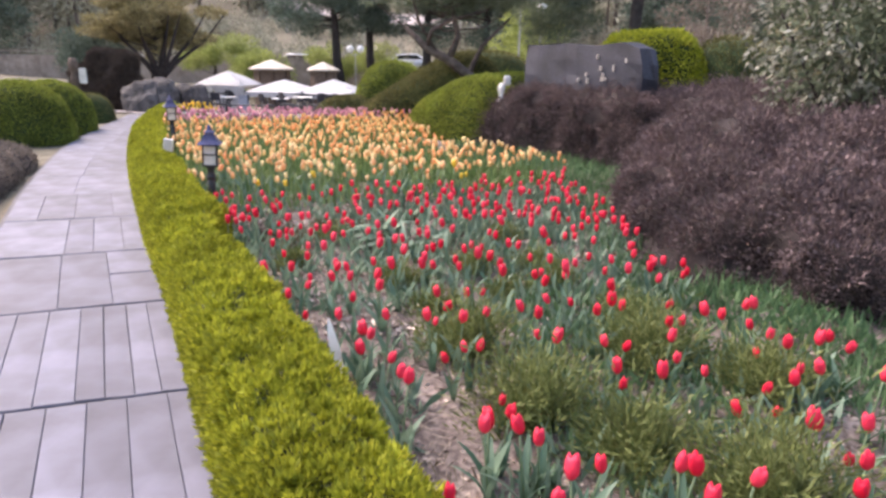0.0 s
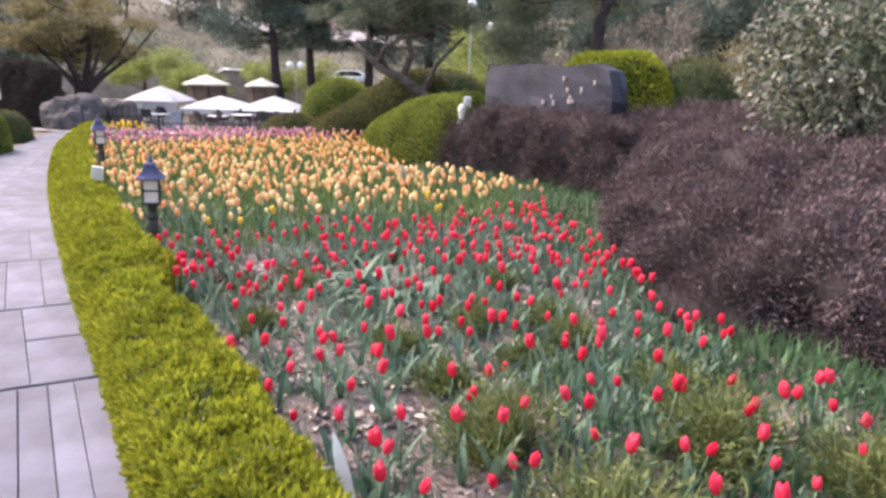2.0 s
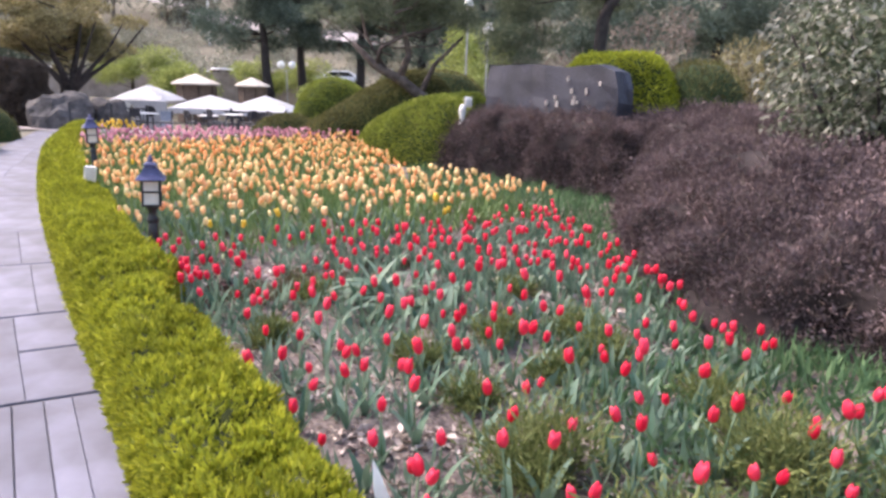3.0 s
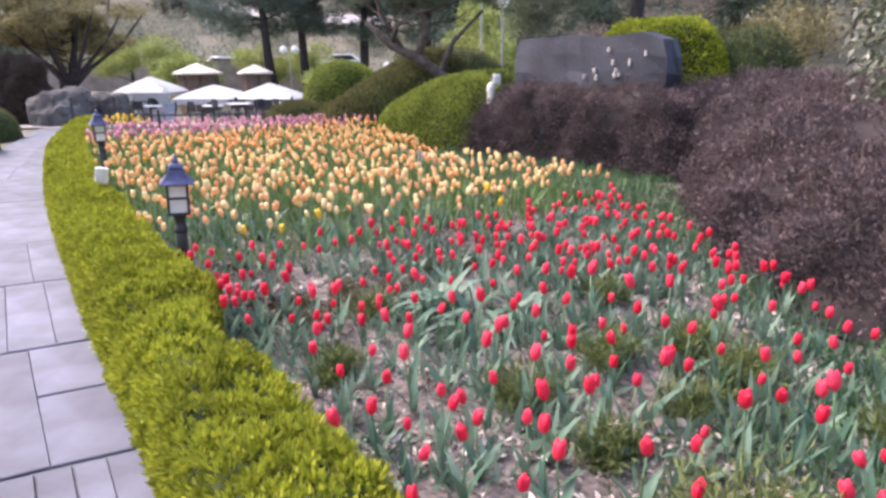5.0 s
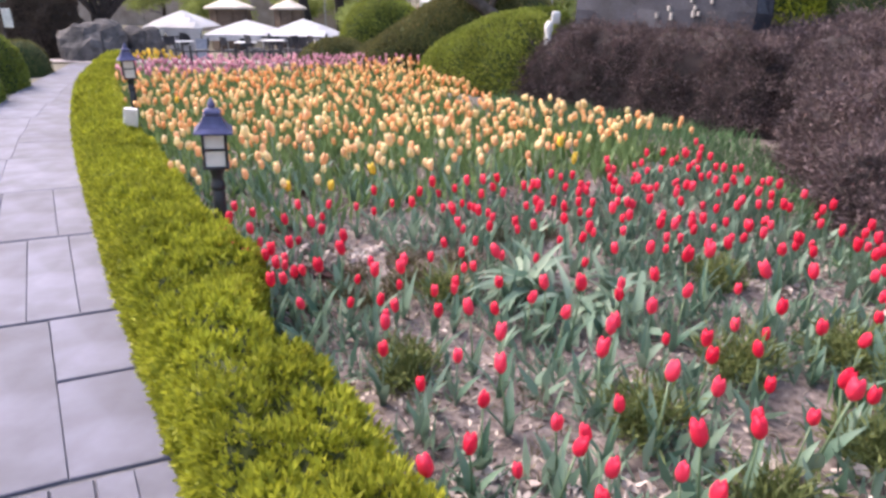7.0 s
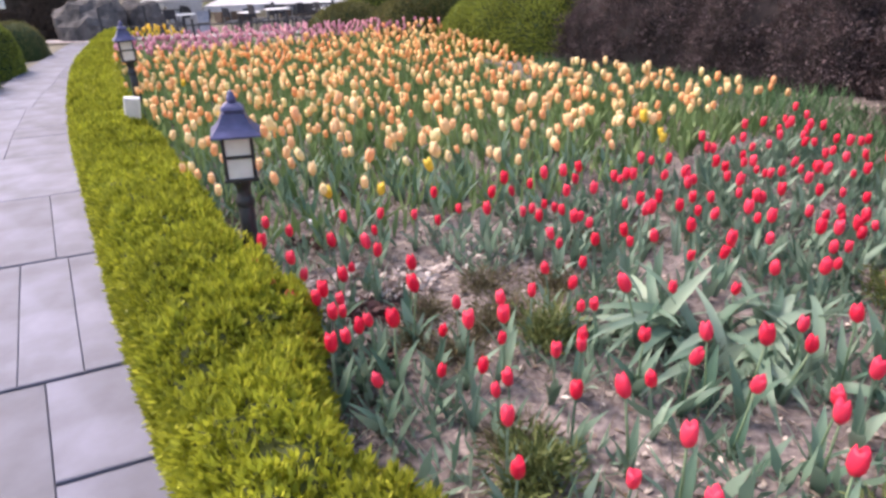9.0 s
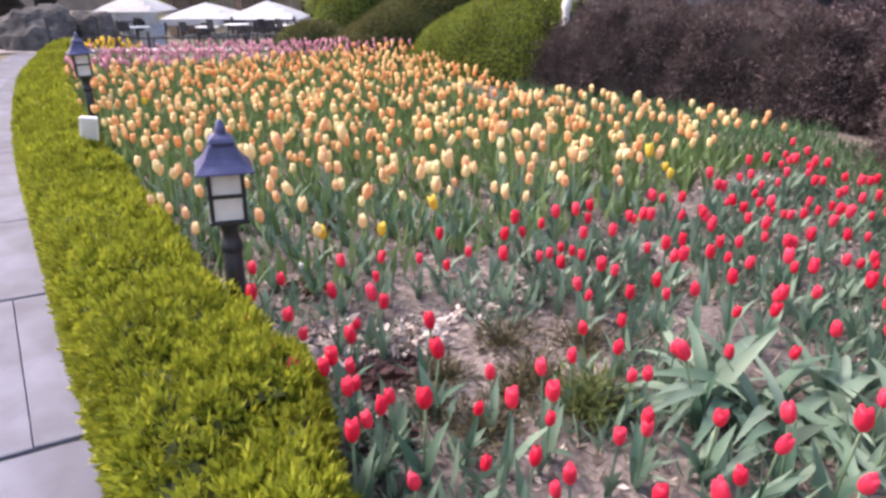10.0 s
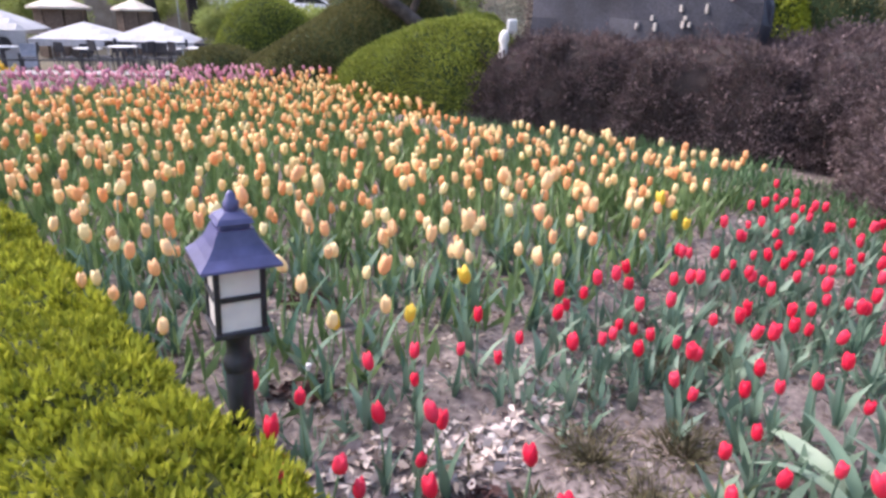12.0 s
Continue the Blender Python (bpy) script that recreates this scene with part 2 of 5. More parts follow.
def leaves(name, pts, dirs, length, width, mat, rng, parent=None, fold=0.25, label="", spread=0.5):
    """Many small folded leaves as one mesh: from pts, along dirs."""
    n = len(pts)
    d = unit(dirs + rng.normal(0, spread, (n, 3)))
    side = unit(np.cross(d, rng.normal(0, 1, (n, 3))))
    up = np.cross(side, d)
    ln = length * rng.uniform(0.65, 1.35, (n, 1))
    wd = width * rng.uniform(0.7, 1.3, (n, 1))
    mid = pts + d * ln * 0.45
    co = np.stack([pts, mid + side * wd / 2 + up * wd * fold, pts + d * ln, mid - side * wd / 2 + up * wd * fold], axis=1)
    me = bpy.data.meshes.new(name)
    me.vertices.add(4 * n)
    me.vertices.foreach_set("co", co.astype(np.float32).ravel())
    me.loops.add(4 * n)
    me.loops.foreach_set("vertex_index", np.arange(4 * n, dtype=np.int32))
    me.polygons.add(n)
    me.polygons.foreach_set("loop_start", np.arange(0, 4 * n, 4, dtype=np.int32))
    me.materials.append(mat)
    me.update(calc_edges=True)
    ob = new(name, me)
    if parent is not None:
        under(ob, parent, label)
    return ob


def scatter(verts, faces, n, rng):
    """n points spread evenly over a mesh of quads, with the normals there."""
    v, f = np.array(verts, float), np.array(faces)
    tri = np.concatenate([f[:, [0, 1, 2]], f[:, [0, 2, 3]]])
    a, b, c = v[tri[:, 0]], v[tri[:, 1]], v[tri[:, 2]]
    cr = np.cross(b - a, c - a)
    area = np.linalg.norm(cr, axis=1)
    k = rng.choice(len(tri), n, p=area / area.sum())
    if cr[:, 2].sum() < 0:
        cr = -cr
    u, w = rng.random((n, 1)), rng.random((n, 1))
    flip = (u + w) > 1
    u, w = np.where(flip, 1 - u, u), np.where(flip, 1 - w, w)
    return a[k] + u * (b - a)[k] + w * (c - a)[k], unit(cr[k]), area.sum() / 2


def bumpy(v, freq, amount, seed=0.0):
    v = np.array(v, float)
    return np.array([amount * noise.fractal(Vector((p[0] * freq + seed, p[1] * freq, p[2] * freq)), 1.0, 2.0, 3) for p in v])


def rounded(poly, height, z0=0.0, power=4.0, rings=9, around=64, lump=0.05, freq=1.2, seed=0.0, center=None):
    """A clipped mass of shrubs over a smoothed outline; height is a number or a function of x, y. Gives verts and quads."""
    p = np.array(poly, float)
    k = len(p)
    t = np.linspace(0, k, around, endpoint=False)
    i, u = t.astype(int) % k, (t % 1)[:, None]
    p0, p1, p2, p3 = p[(i - 1) % k], p[i], p[(i + 1) % k], p[(i + 2) % k]
    ring = 0.5 * (2 * p1 + (p2 - p0) * u + (2 * p0 - 5 * p1 + 4 * p2 - p3) * u ** 2 + (3 * p1 - p0 - 3 * p2 + p3) * u ** 3)
    mid = p.mean(axis=0) if center is None else np.array(center, float)
    verts, faces = [], []
    for a in np.linspace(0, math.pi / 2, rings):
        s = max(math.cos(a), 0.0) ** (2 / power) if a < math.pi / 2 - 1e-6 else 0.02
        zz = math.sin(a) ** (2 / power)
        for q in mid + (ring - mid) * s:
            h = height(q[0], q[1]) if callable(height) else height
            verts.append((q[0], q[1], z0 + h * zz))
    for r in range(rings - 1):
        for j in range(around):
            k2 = (j + 1) % around
            faces.append((r * around + j, r * around + k2, (r + 1) * around + k2, (r + 1) * around + j))
    verts = np.array(verts)
    out = np.concatenate([verts[:, :2] - mid, np.full((len(verts), 1), 0.6)], axis=1)
    verts = verts + unit(out) * bumpy(verts, freq, lump, seed)[:, None]
    return verts, faces


def oval(cx, cy, rx, ry, turn=0.0, n=12):
    c, s = math.cos(radians(turn)), math.sin(radians(turn))
    return [(cx + rx * math.cos(a) * c - ry * math.sin(a) * s, cy + rx * math.cos(a) * s + ry * math.sin(a) * c) for a in (2 * math.pi * k / n for k in range(n))]


def shrub(name, poly, height, core, leaf, density, length, width, seed, label, category, z0=0.0, power=3.0, lump=0.05, freq=1.2, outward=0.8, group="", twigs=0, center=None, tufts=0, hollow=0.0):
    """A clipped bush: a body coloured dark for the shade inside, and a skin of leaves."""
    rng = np.random.default_rng(seed)
    v, f = rounded(poly, height, z0, power, lump=lump, freq=freq, seed=seed * 3.1, center=center)
    low = v[:, 2].min()
    base = holder(name, *(np.mean(poly, axis=0)), z0, label, category, group)
    off = np.array(base.location)
    v = v - off
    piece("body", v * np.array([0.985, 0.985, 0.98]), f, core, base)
    _, _, area = scatter(v, f, 10, rng)
    n = int(area * density)
    pts, nor, _ = scatter(v, f, n, rng)
    # leafless hollows and foot bare the body, whose dark colour paints the shade
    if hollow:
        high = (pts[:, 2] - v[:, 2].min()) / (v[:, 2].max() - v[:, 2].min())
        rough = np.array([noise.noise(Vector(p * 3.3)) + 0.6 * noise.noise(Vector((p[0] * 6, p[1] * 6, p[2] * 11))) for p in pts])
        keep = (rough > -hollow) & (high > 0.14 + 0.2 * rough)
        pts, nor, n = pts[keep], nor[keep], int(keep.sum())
    pts = pts + nor * rng.normal(0.0, length * 0.35, (n, 1)) - nor * length * 0.25
    leaves("foliage", pts, nor * outward + np.array([0, 0, 0.45]), length, width, leaf, rng, base)
    if tufts:
        c, cn, _ = scatter(v, f, tufts, rng)
        size = rng.uniform(0.05, 0.13, (tufts, 1))
        c = c + cn * size * rng.uniform(0.2, 0.8, (tufts, 1))
        k = np.repeat(np.arange(tufts), 34)
        d = unit(rng.normal(0, 1, (len(k), 3)))
        leaves("outer_foliage", c[k] + d * size[k] * rng.random((len(k), 1)) ** 0.5, d + cn[k] + np.array([0, 0, 0.3]), length * 1.1, width * 1.1, leaf, rng, base)
    if twigs:
        pts, nor, _ = scatter(v, f, twigs, rng)
        leaves("twig_layer", pts - nor * 0.04, nor + np.array([0, 0, 0.6]), 0.15, 0.007, M["twig"], rng, base, spread=0.35)
    return base


def clumps(centers, radii, n, rng, flat=0.6):
    """Points inside clumps, denser to their skins, with the way outward."""
    c, r = np.array(centers, float), np.array(radii, float)
    k = rng.choice(len(c), n, p=r ** 2 / (r ** 2).sum())
    d = unit(rng.normal(0, 1, (n, 3)))
    q = d * (rng.random((n, 1)) ** 0.4) * r[k][:, None]
    q[:, 2] *= flat
    return c[k] + q, d

# ---- ground, path and bed ----
EDGE = [(4.0, -6.0), (1.85, -2.0), (0.78, 0.0), (-0.29, 1.77), (-0.77, 2.59), (-1.5, 3.83), (-2.3, 5.05), (-3.3, 6.75), (-3.9, 7.7), (-5.2, 10.1), (-6.12, 11.9), (-7.4, 15.0), (-8.5, 18.0), (-9.4, 20.5)]
ex, ey = np.array([p[0] for p in EDGE]), np.array([p[1] for p in EDGE])
fine = np.linspace(-6, 20.5, 400)
curve_x = np.convolve(np.pad(np.interp(fine, ey, ex), 12, mode="reflect", reflect_type="odd"), np.ones(25) / 25, mode="valid")
arc = np.concatenate([[0], np.cumsum(np.hypot(np.diff(curve_x), np.diff(fine)))])


def edge_x(y):
    return float(np.interp(y, fine, curve_x))


def along(s, side=0.0):
    """The point s metres along the path's edge beside the hedge, side metres towards the bed (negative: across the path)."""
    x, y = np.interp(s, arc, curve_x), np.interp(s, arc, fine)
    x2, y2 = np.interp(s + 0.1, arc, curve_x), np.interp(s + 0.1, arc, fine)
    x1, y1 = np.interp(s - 0.1, arc, curve_x), np.interp(s - 0.1, arc, fine)
    d = np.array([x2 - x1, y2 - y1])
    d = d / max(np.hypot(*d), 1e-9)
    return np.array([x + d[1] * side, y - d[0] * side])


def arc_at(y):
    return float(np.interp(y, fine, arc))


def ground_z(x, y):
    """The lie of the land: level garden, a dip with the cafe terrace, then a wooded hillside."""
    z = -0.06
    z -= 0.85 * min(max((y - 21) / 8, 0), 1)
    z += 0.9 * min(max((y - 31) / 10, 0), 1)
    z += 0.30 * max(y - 47, 0) * (1 if y < 250 else 250 / y)
    z += 0.16 * max(abs(x) - 25, 0) * (1 if y < 30 else 0.4)
    return z


xs = np.concatenate([np.linspace(-900, -60, 8), np.linspace(-50, 50, 41), np.linspace(60, 900, 8)])
ys = np.concatenate([np.linspace(-900, -60, 6), np.linspace(-50, 70, 61), np.linspace(80, 1200, 14)])
gv = [(x, y, ground_z(x, y) + (0.25 * noise.noise(Vector((x * 0.07, y * 0.07, 0))) if y > 35 else 0)) for y in ys for x in xs]
gf = [(j * len(xs) + i, j * len(xs) + i + 1, (j + 1) * len(xs) + i + 1, (j + 1) * len(xs) + i) for j in range(len(ys) - 1) for i in range(len(xs) - 1)]
ground = tagged(piece("ground", gv, gf, M["ground"]), "bare earth ground rising to a wooded hillside", "ground", kind="structure")

# soil of the raised bed
srng = np.random.default_rng(5)
rows_y = np.concatenate([np.arange(-4, 9, 0.07), np.arange(9, 16.6, 0.2)])
cols = np.concatenate([np.linspace(0, 1, 60) ** 1.0 * 4.6, np.linspace(4.9, 13, 14)])
sv = []
for y in rows_y:
    x0 = edge_x(y) + 0.2
    for c in cols:
        x = x0 + c
        h = 0.19 + 0.05 * noise.noise(Vector((x * 1.3, y * 1.3, 1))) + 0.022 * noise.noise(Vector((x * 9, y * 9, 4)))
        fall = min(max((16.3 - y) / 0.8, 0), 1) * min(c / 0.1 + 0.3, 1)
        sv.append((x, y, h * fall - 0.06 * (1 - fall)))
nc = len(cols)
sf = [(j * nc + i, j * nc + i + 1, (j + 1) * nc + i + 1, (j + 1) * nc + i) for j in range(len(rows_y) - 1) for i in range(nc - 1)]
soil = tagged(piece("soil_bed", sv, sf, M["soil"]), "raised bed of grey brown soil with dry litter", "soil", kind="structure")


def soil_z(x, y):
    return 0.19 + 0.05 * noise.noise(Vector((x * 1.3, y * 1.3, 1))) + 0.022 * noise.noise(Vector((x * 9, y * 9, 4)))


# paved court where the path ends
court = []
for x0, x1, y0, y1 in [(-15, 2.5, 20.0, 28.0)]:
    nx, ny = 12, 12
    court = [(x0 + (x1 - x0) * i / nx, y0 + (y1 - y0) * j / ny, ground_z(0, y0 + (y1 - y0) * j / ny) + 0.05) for j in range(ny + 1) for i in range(nx + 1)]
    courtf = [(j * (nx + 1) + i, j * (nx + 1) + i + 1, (j + 1) * (nx + 1) + i + 1, (j + 1) * (nx + 1) + i) for j in range(ny) for i in range(nx)]
tagged(piece("pavement", court, courtf, M["plaza"]), "pale pinkish paved court before the cafe", "pavement", kind="structure")

# path: a bed of mortar, the planks laid on it at the end of the file
PATH_WIDE = 1.28
pv, pf = [], []
steps = np.arange(0.5, arc[-1] - 0.05, 0.35)
for s in steps:
    a, b = along(s, 0.05), along(s, -PATH_WIDE - 0.04)
    pv += [(a[0], a[1], -0.014), (b[0], b[1], -0.014), (b[0], b[1], -0.12), (a[0], a[1], -0.12)]
for i in range(len(steps) - 1):
    k = 4 * i
    for e in range(4):
        pf.append((k + e, k + (e + 1) % 4, k + 4 + (e + 1) % 4, k + 4 + e))
path = tagged(piece("path", pv, pf, M["joint"], smooth=False), "garden path of grey timber-look concrete planks", "path", kind="structure")

# ---- clipped hedge along the path ----
hrng = np.random.default_rng(11)


def hedge_run(s0, s1, density, length, width, label):
    start = along(s0, 0.28)
    base = holder("hedge", start[0], start[1], 0.0, label, "hedge", "hedge along the path")
    around = 19
    ss = np.arange(s0, s1 + 0.01, 0.045)
    hv, hf = [], []
    for s in ss:
        lumpy = 0.07 * noise.noise(Vector((s * 1.1, 3, 0))) + 0.05 * noise.noise(Vector((s * 3.3, 7, 0)))
        top = 0.475 + 0.4 * lumpy
        gap = max(0.0, noise.noise(Vector((s * 1.9, 21, 0))) - 0.22) * 0.45
        here = float(np.interp(s, arc, fine))
        swell = float(np.interp(here, [3.0, 3.6, 3.85, 4.15, 4.5, 5.2, 6.0, 9.0], [0.02, -0.015, -0.12, -0.02, 0.12, 0.05, 0.09, 0.06]))
        for k in range(around):
            a = math.pi * k / (around - 1)
            cx, cz = math.cos(a), math.sin(a)
            side = 0.222 * (abs(cx) ** 0.45) * (1 if cx >= 0 else -1)
            if cx > 0:
                side = side * (1 + 1.6 * lumpy - gap * 0.9) + swell * min(1.0, 3 * cx)
            up = -0.06 + (top + 0.06 - (gap * 0.4 if cx > 0.1 else 0)) * (cz ** 0.4)
            p = along(s, 0.252 + side)
            hv.append((p[0] - start[0], p[1] - start[1], up + (0.045 * noise.noise(Vector((p[0] * 5, p[1] * 5, up * 5))) + 0.022 * noise.noise(Vector((p[0] * 13, p[1] * 13, up * 13)))) * min(1.0, cz * 2)))
    for i in range(len(ss) - 1):
        for k in range(around - 1):
            hf.append((i * around + k, i * around + k + 1, (i + 1) * around + k + 1, (i + 1) * around + k))
    hv = np.array(hv)
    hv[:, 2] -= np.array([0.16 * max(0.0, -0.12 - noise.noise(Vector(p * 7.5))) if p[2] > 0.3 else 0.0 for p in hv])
    # body in the shade colour; it shows as dark gaps where leaves thin out
    piece("body", hv, hf, M["hedge_shade_core"], base)
    _, _, area = scatter(hv, hf, 5, hrng)
    n = int(area * density)
    pts, nor, _ = scatter(hv, hf, n, hrng)
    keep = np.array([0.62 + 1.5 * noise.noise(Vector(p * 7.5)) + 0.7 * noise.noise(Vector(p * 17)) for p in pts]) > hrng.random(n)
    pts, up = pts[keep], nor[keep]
    pts = pts + hrng.normal(0, 0.012, pts.shape) - np.array([0, 0, 0.012])
    leaves("foliage", pts, up * 0.6 + np.array([0, 0, 0.7]), length, width, M["hedge_leaf"], hrng, base, spread=0.5)
    tufts = int(area * density * 0.022)
    c, cn, _ = scatter(hv, hf, tufts, hrng)
    size = hrng.uniform(0.018, 0.042, (tufts, 1))
    c = c + cn * size * 0.5 + np.array([0, 0, 0.01])
    k = np.repeat(np.arange(tufts), 20)
    d = unit(hrng.normal(0, 1, (len(k), 3)) + cn[k] * 0.5)
    leaves("sprays", c[k] + d * size[k] * 0.7, d * 0.5 + cn[k] * 0.4 + np.array([0, 0, 0.8]), length * 1.15, width * 0.8, M["hedge_leaf"], hrng, base, spread=0.4)
    return base


cuts = [0.5, arc_at(1.0), arc_at(4.6), arc_at(8.6), arc_at(16.6)]
hedge_run(cuts[0], cuts[1], 7000, 0.04, 0.02, "clipped low yellow-green evergreen hedge edging the path")
hedge_run(cuts[1] - 0.3, cuts[2], 16000, 0.031, 0.016, "clipped low yellow-green evergreen hedge with dark gaps")
hedge_run(cuts[2] - 0.3, cuts[3], 14000, 0.032, 0.016, "clipped low yellow-green evergreen hedge beside the lantern")
hedge_run(cuts[3] - 0.3, cuts[4], 7000, 0.045, 0.022, "clipped low yellow-green evergreen hedge curving away")

# ---- tulips ----
RED_LINE = ([-1.9, -1.3, -0.6, 0.3, 1.84, 3.0], [5.45, 5.68, 5.95, 6.4, 7.5, 8.2])
PINK_LINE = ([-6.0, -5.0, -3.57, -1.83, 0.0], [11.0, 11.4, 12.16, 13.7, 15.0])
FAR_LINE = ([-7.5, -6.0, -2.8, -0.9, 0.5], [13.6, 14.3, 15.6, 14.6, 13.9])
YELLOW_RIGHT = ([6.0, 7.5, 8.3, 8.9, 9.8, 11.5, 13.3, 15], [1.9, 1.86, 1.52, 1.0, 0.2, -0.4, -0.86, -1.0])
RED_RIGHT = ([-2, 1.5, 2.9, 3.5, 4.0, 5.6, 7.5], [3.0, 2.7, 2.4, 2.15, 1.95, 1.9, 1.8])


def bloom(rng, opened, tall=0.066, wide=0.052, seg=12):
    """A tulip's cup of six petals drawn together, as one skin."""
    v, f = [], []
    levels = [(0.0, 0.16), (0.1, 0.6), (0.3, 0.95), (0.55, 1.0), (0.8, 0.85 + 0.25 * opened), (1.0, 0.5 + 0.6 * opened)]
    for li, (h, r) in enumerate(levels):
        for k in range(seg):
            a = 2 * math.pi * k / seg
            lobe = math.cos(3 * a)
            rad = wide / 2 * r * (1 + 0.09 * lobe * (0.4 + h))
            z = tall * (h + (0.24 * abs(math.cos(1.5 * a)) - 0.15) * (h ** 3)) + rng.uniform(-0.001, 0.001)
            v.append((rad * math.cos(a), rad * math.sin(a), z))
    for li in range(len(levels) - 1):
        for k in range(seg):
            f.append((li * seg + k, li * seg + (k + 1) % seg, (li + 1) * seg + (k + 1) % seg, (li + 1) * seg + k))
    b = len(v)
    v.append((0, 0, tall * (0.86 - 0.45 * opened)))
    f += [((len(levels) - 1) * seg + k, (len(levels) - 1) * seg + (k + 1) % seg, b) for k in range(seg)]
    f.append(tuple(range(seg))[::-1])
    return v, f


def blade(length, width, lean, curl, seg=5):
    """A tulip's broad leaf, folded along its middle, rising and bending outward."""
    v, f = [], []
    for i in range(seg + 1):
        u = i / seg
        ang = lean + curl * u
        x = length * (math.sin(lean + curl * u * 0.5)) * u
        z = length * (math.cos(lean + curl * u * 0.5)) * u
        w = width / 2 * (math.sin(math.pi * (0.12 + 0.88 * u) ** 0.8) * 0.95 + 0.05) * (1 if i < seg else 0.05)
        v += [(x - 0.25 * w * math.cos(ang), -w, z + 0.25 * w), (x, 0, z), (x - 0.25 * w * math.cos(ang), w, z + 0.25 * w)]
    for i in range(seg):
        for k in range(2):
            a = i * 3 + k
            f.append((a, a + 1, a + 4, a + 3))
    return v, f


def tulip_kind(label, group, flower_mat, tall, bloom_tall, opened, seed):
    rng = np.random.default_rng(seed)
    t = holder("tulip", 0, 0, -30, label, "tulip", group)
    bend = rng.normal(0, 0.02, 2)
    bm = bmesh.new()
    tube(bm, [(0, 0, -0.02), (bend[0] * 0.4, bend[1] * 0.4, tall * 0.5), (bend[0], bend[1], tall)], [0.0042, 0.0036, 0.0034], 5)
    part("stem", bm, M["stem"], t, smooth=True)
    v, f = bloom(rng, opened, bloom_tall, bloom_tall * 0.62)
    fl = piece("flower", v, f, flower_mat, t)
    fl.matrix_basis = pose(bend[0], bend[1], tall - 0.002, rng.normal(0, 9), rng.normal(0, 9), 40)
    a0 = rng.uniform(0, 360)
    for k in range(3):
        v, f = blade(tall * (rng.uniform(0.65, 0.95) if tall < 0.28 else rng.uniform(0.48, 0.76)), rng.uniform(0.026, 0.044), rng.uniform(0.08, 0.34), rng.uniform(0.2, 1.0))
        lf = piece("leaf", v, f, M["tulip_leaf"], t)
        lf.matrix_basis = pose(0, 0, -0.01, 0, 0, a0 + k * 125 + rng.uniform(-20, 20))
    return t


def open_soil(x, y):
    """The stretch of bare soil and dry leaves beside the lantern."""
    return math.hypot((x + 1.0) / 0.85, (y - 5.15 - 0.35 * (x + 1.0)) / 0.6) < 1.0


def spots(x0, x1, y0, y1, gap, inside, rng, loose=0.42):
    """Places on a shaken grid, kept where inside(x, y)."""
    got = []
    for y in np.arange(y0, y1, gap):
        for x in np.arange(x0, x1, gap):
            px, py = x + rng.normal(0, gap * loose), y + rng.normal(0, gap * loose)
            if inside(px, py):
                got.append((px, py))
    rng.shuffle(got)
    return sorted(got, key=lambda p: p[1])


def bed_left(y):
    return edge_x(y) + 0.56


def in_red(x, y):
    if not (bed_left(y) + 0.03 < x < np.interp(y, *RED_RIGHT) and y < np.interp(x, *RED_LINE) - 0.05):
        return False
    thick = noise.noise(Vector((x * 1.4, y * 1.4, 9)))
    bare = math.hypot((x + 1.0) / 0.75, (y - 5.15) / 0.45) < 0.8 or math.hypot(x - 0.1, y - 4.7) < 0.3
    return thick > -0.32 - (0.2 if y > 4.5 else 0) and not bare


def in_yellow(x, y):
    front = y - np.interp(x, *RED_LINE)
    if front < 1.5 and noise.noise(Vector((x * 31, y * 31, 3))) > (0.0 if x < -1.45 else 0.12) + 0.35 * max(front, 0.0):
        return False
    return bed_left(y) + 0.1 < x < np.interp(y, *YELLOW_RIGHT) and np.interp(x, *RED_LINE) + 0.1 < y < np.interp(x, *PINK_LINE)


def in_pink(x, y):
    return bed_left(y) + 0.1 < x < np.interp(y, *YELLOW_RIGHT) + 0.3 and np.interp(x, *PINK_LINE) < y < np.interp(x, *FAR_LINE)


def grown(x, y, rng):
    s = rng.uniform(0.84, 1.2)
    return pose(x, y, soil_z(x, y) - 0.005, rng.normal(0, 5), rng.normal(0, 5), rng.uniform(0, 360)) @ Matrix.Diagonal((s, s, s, 1))


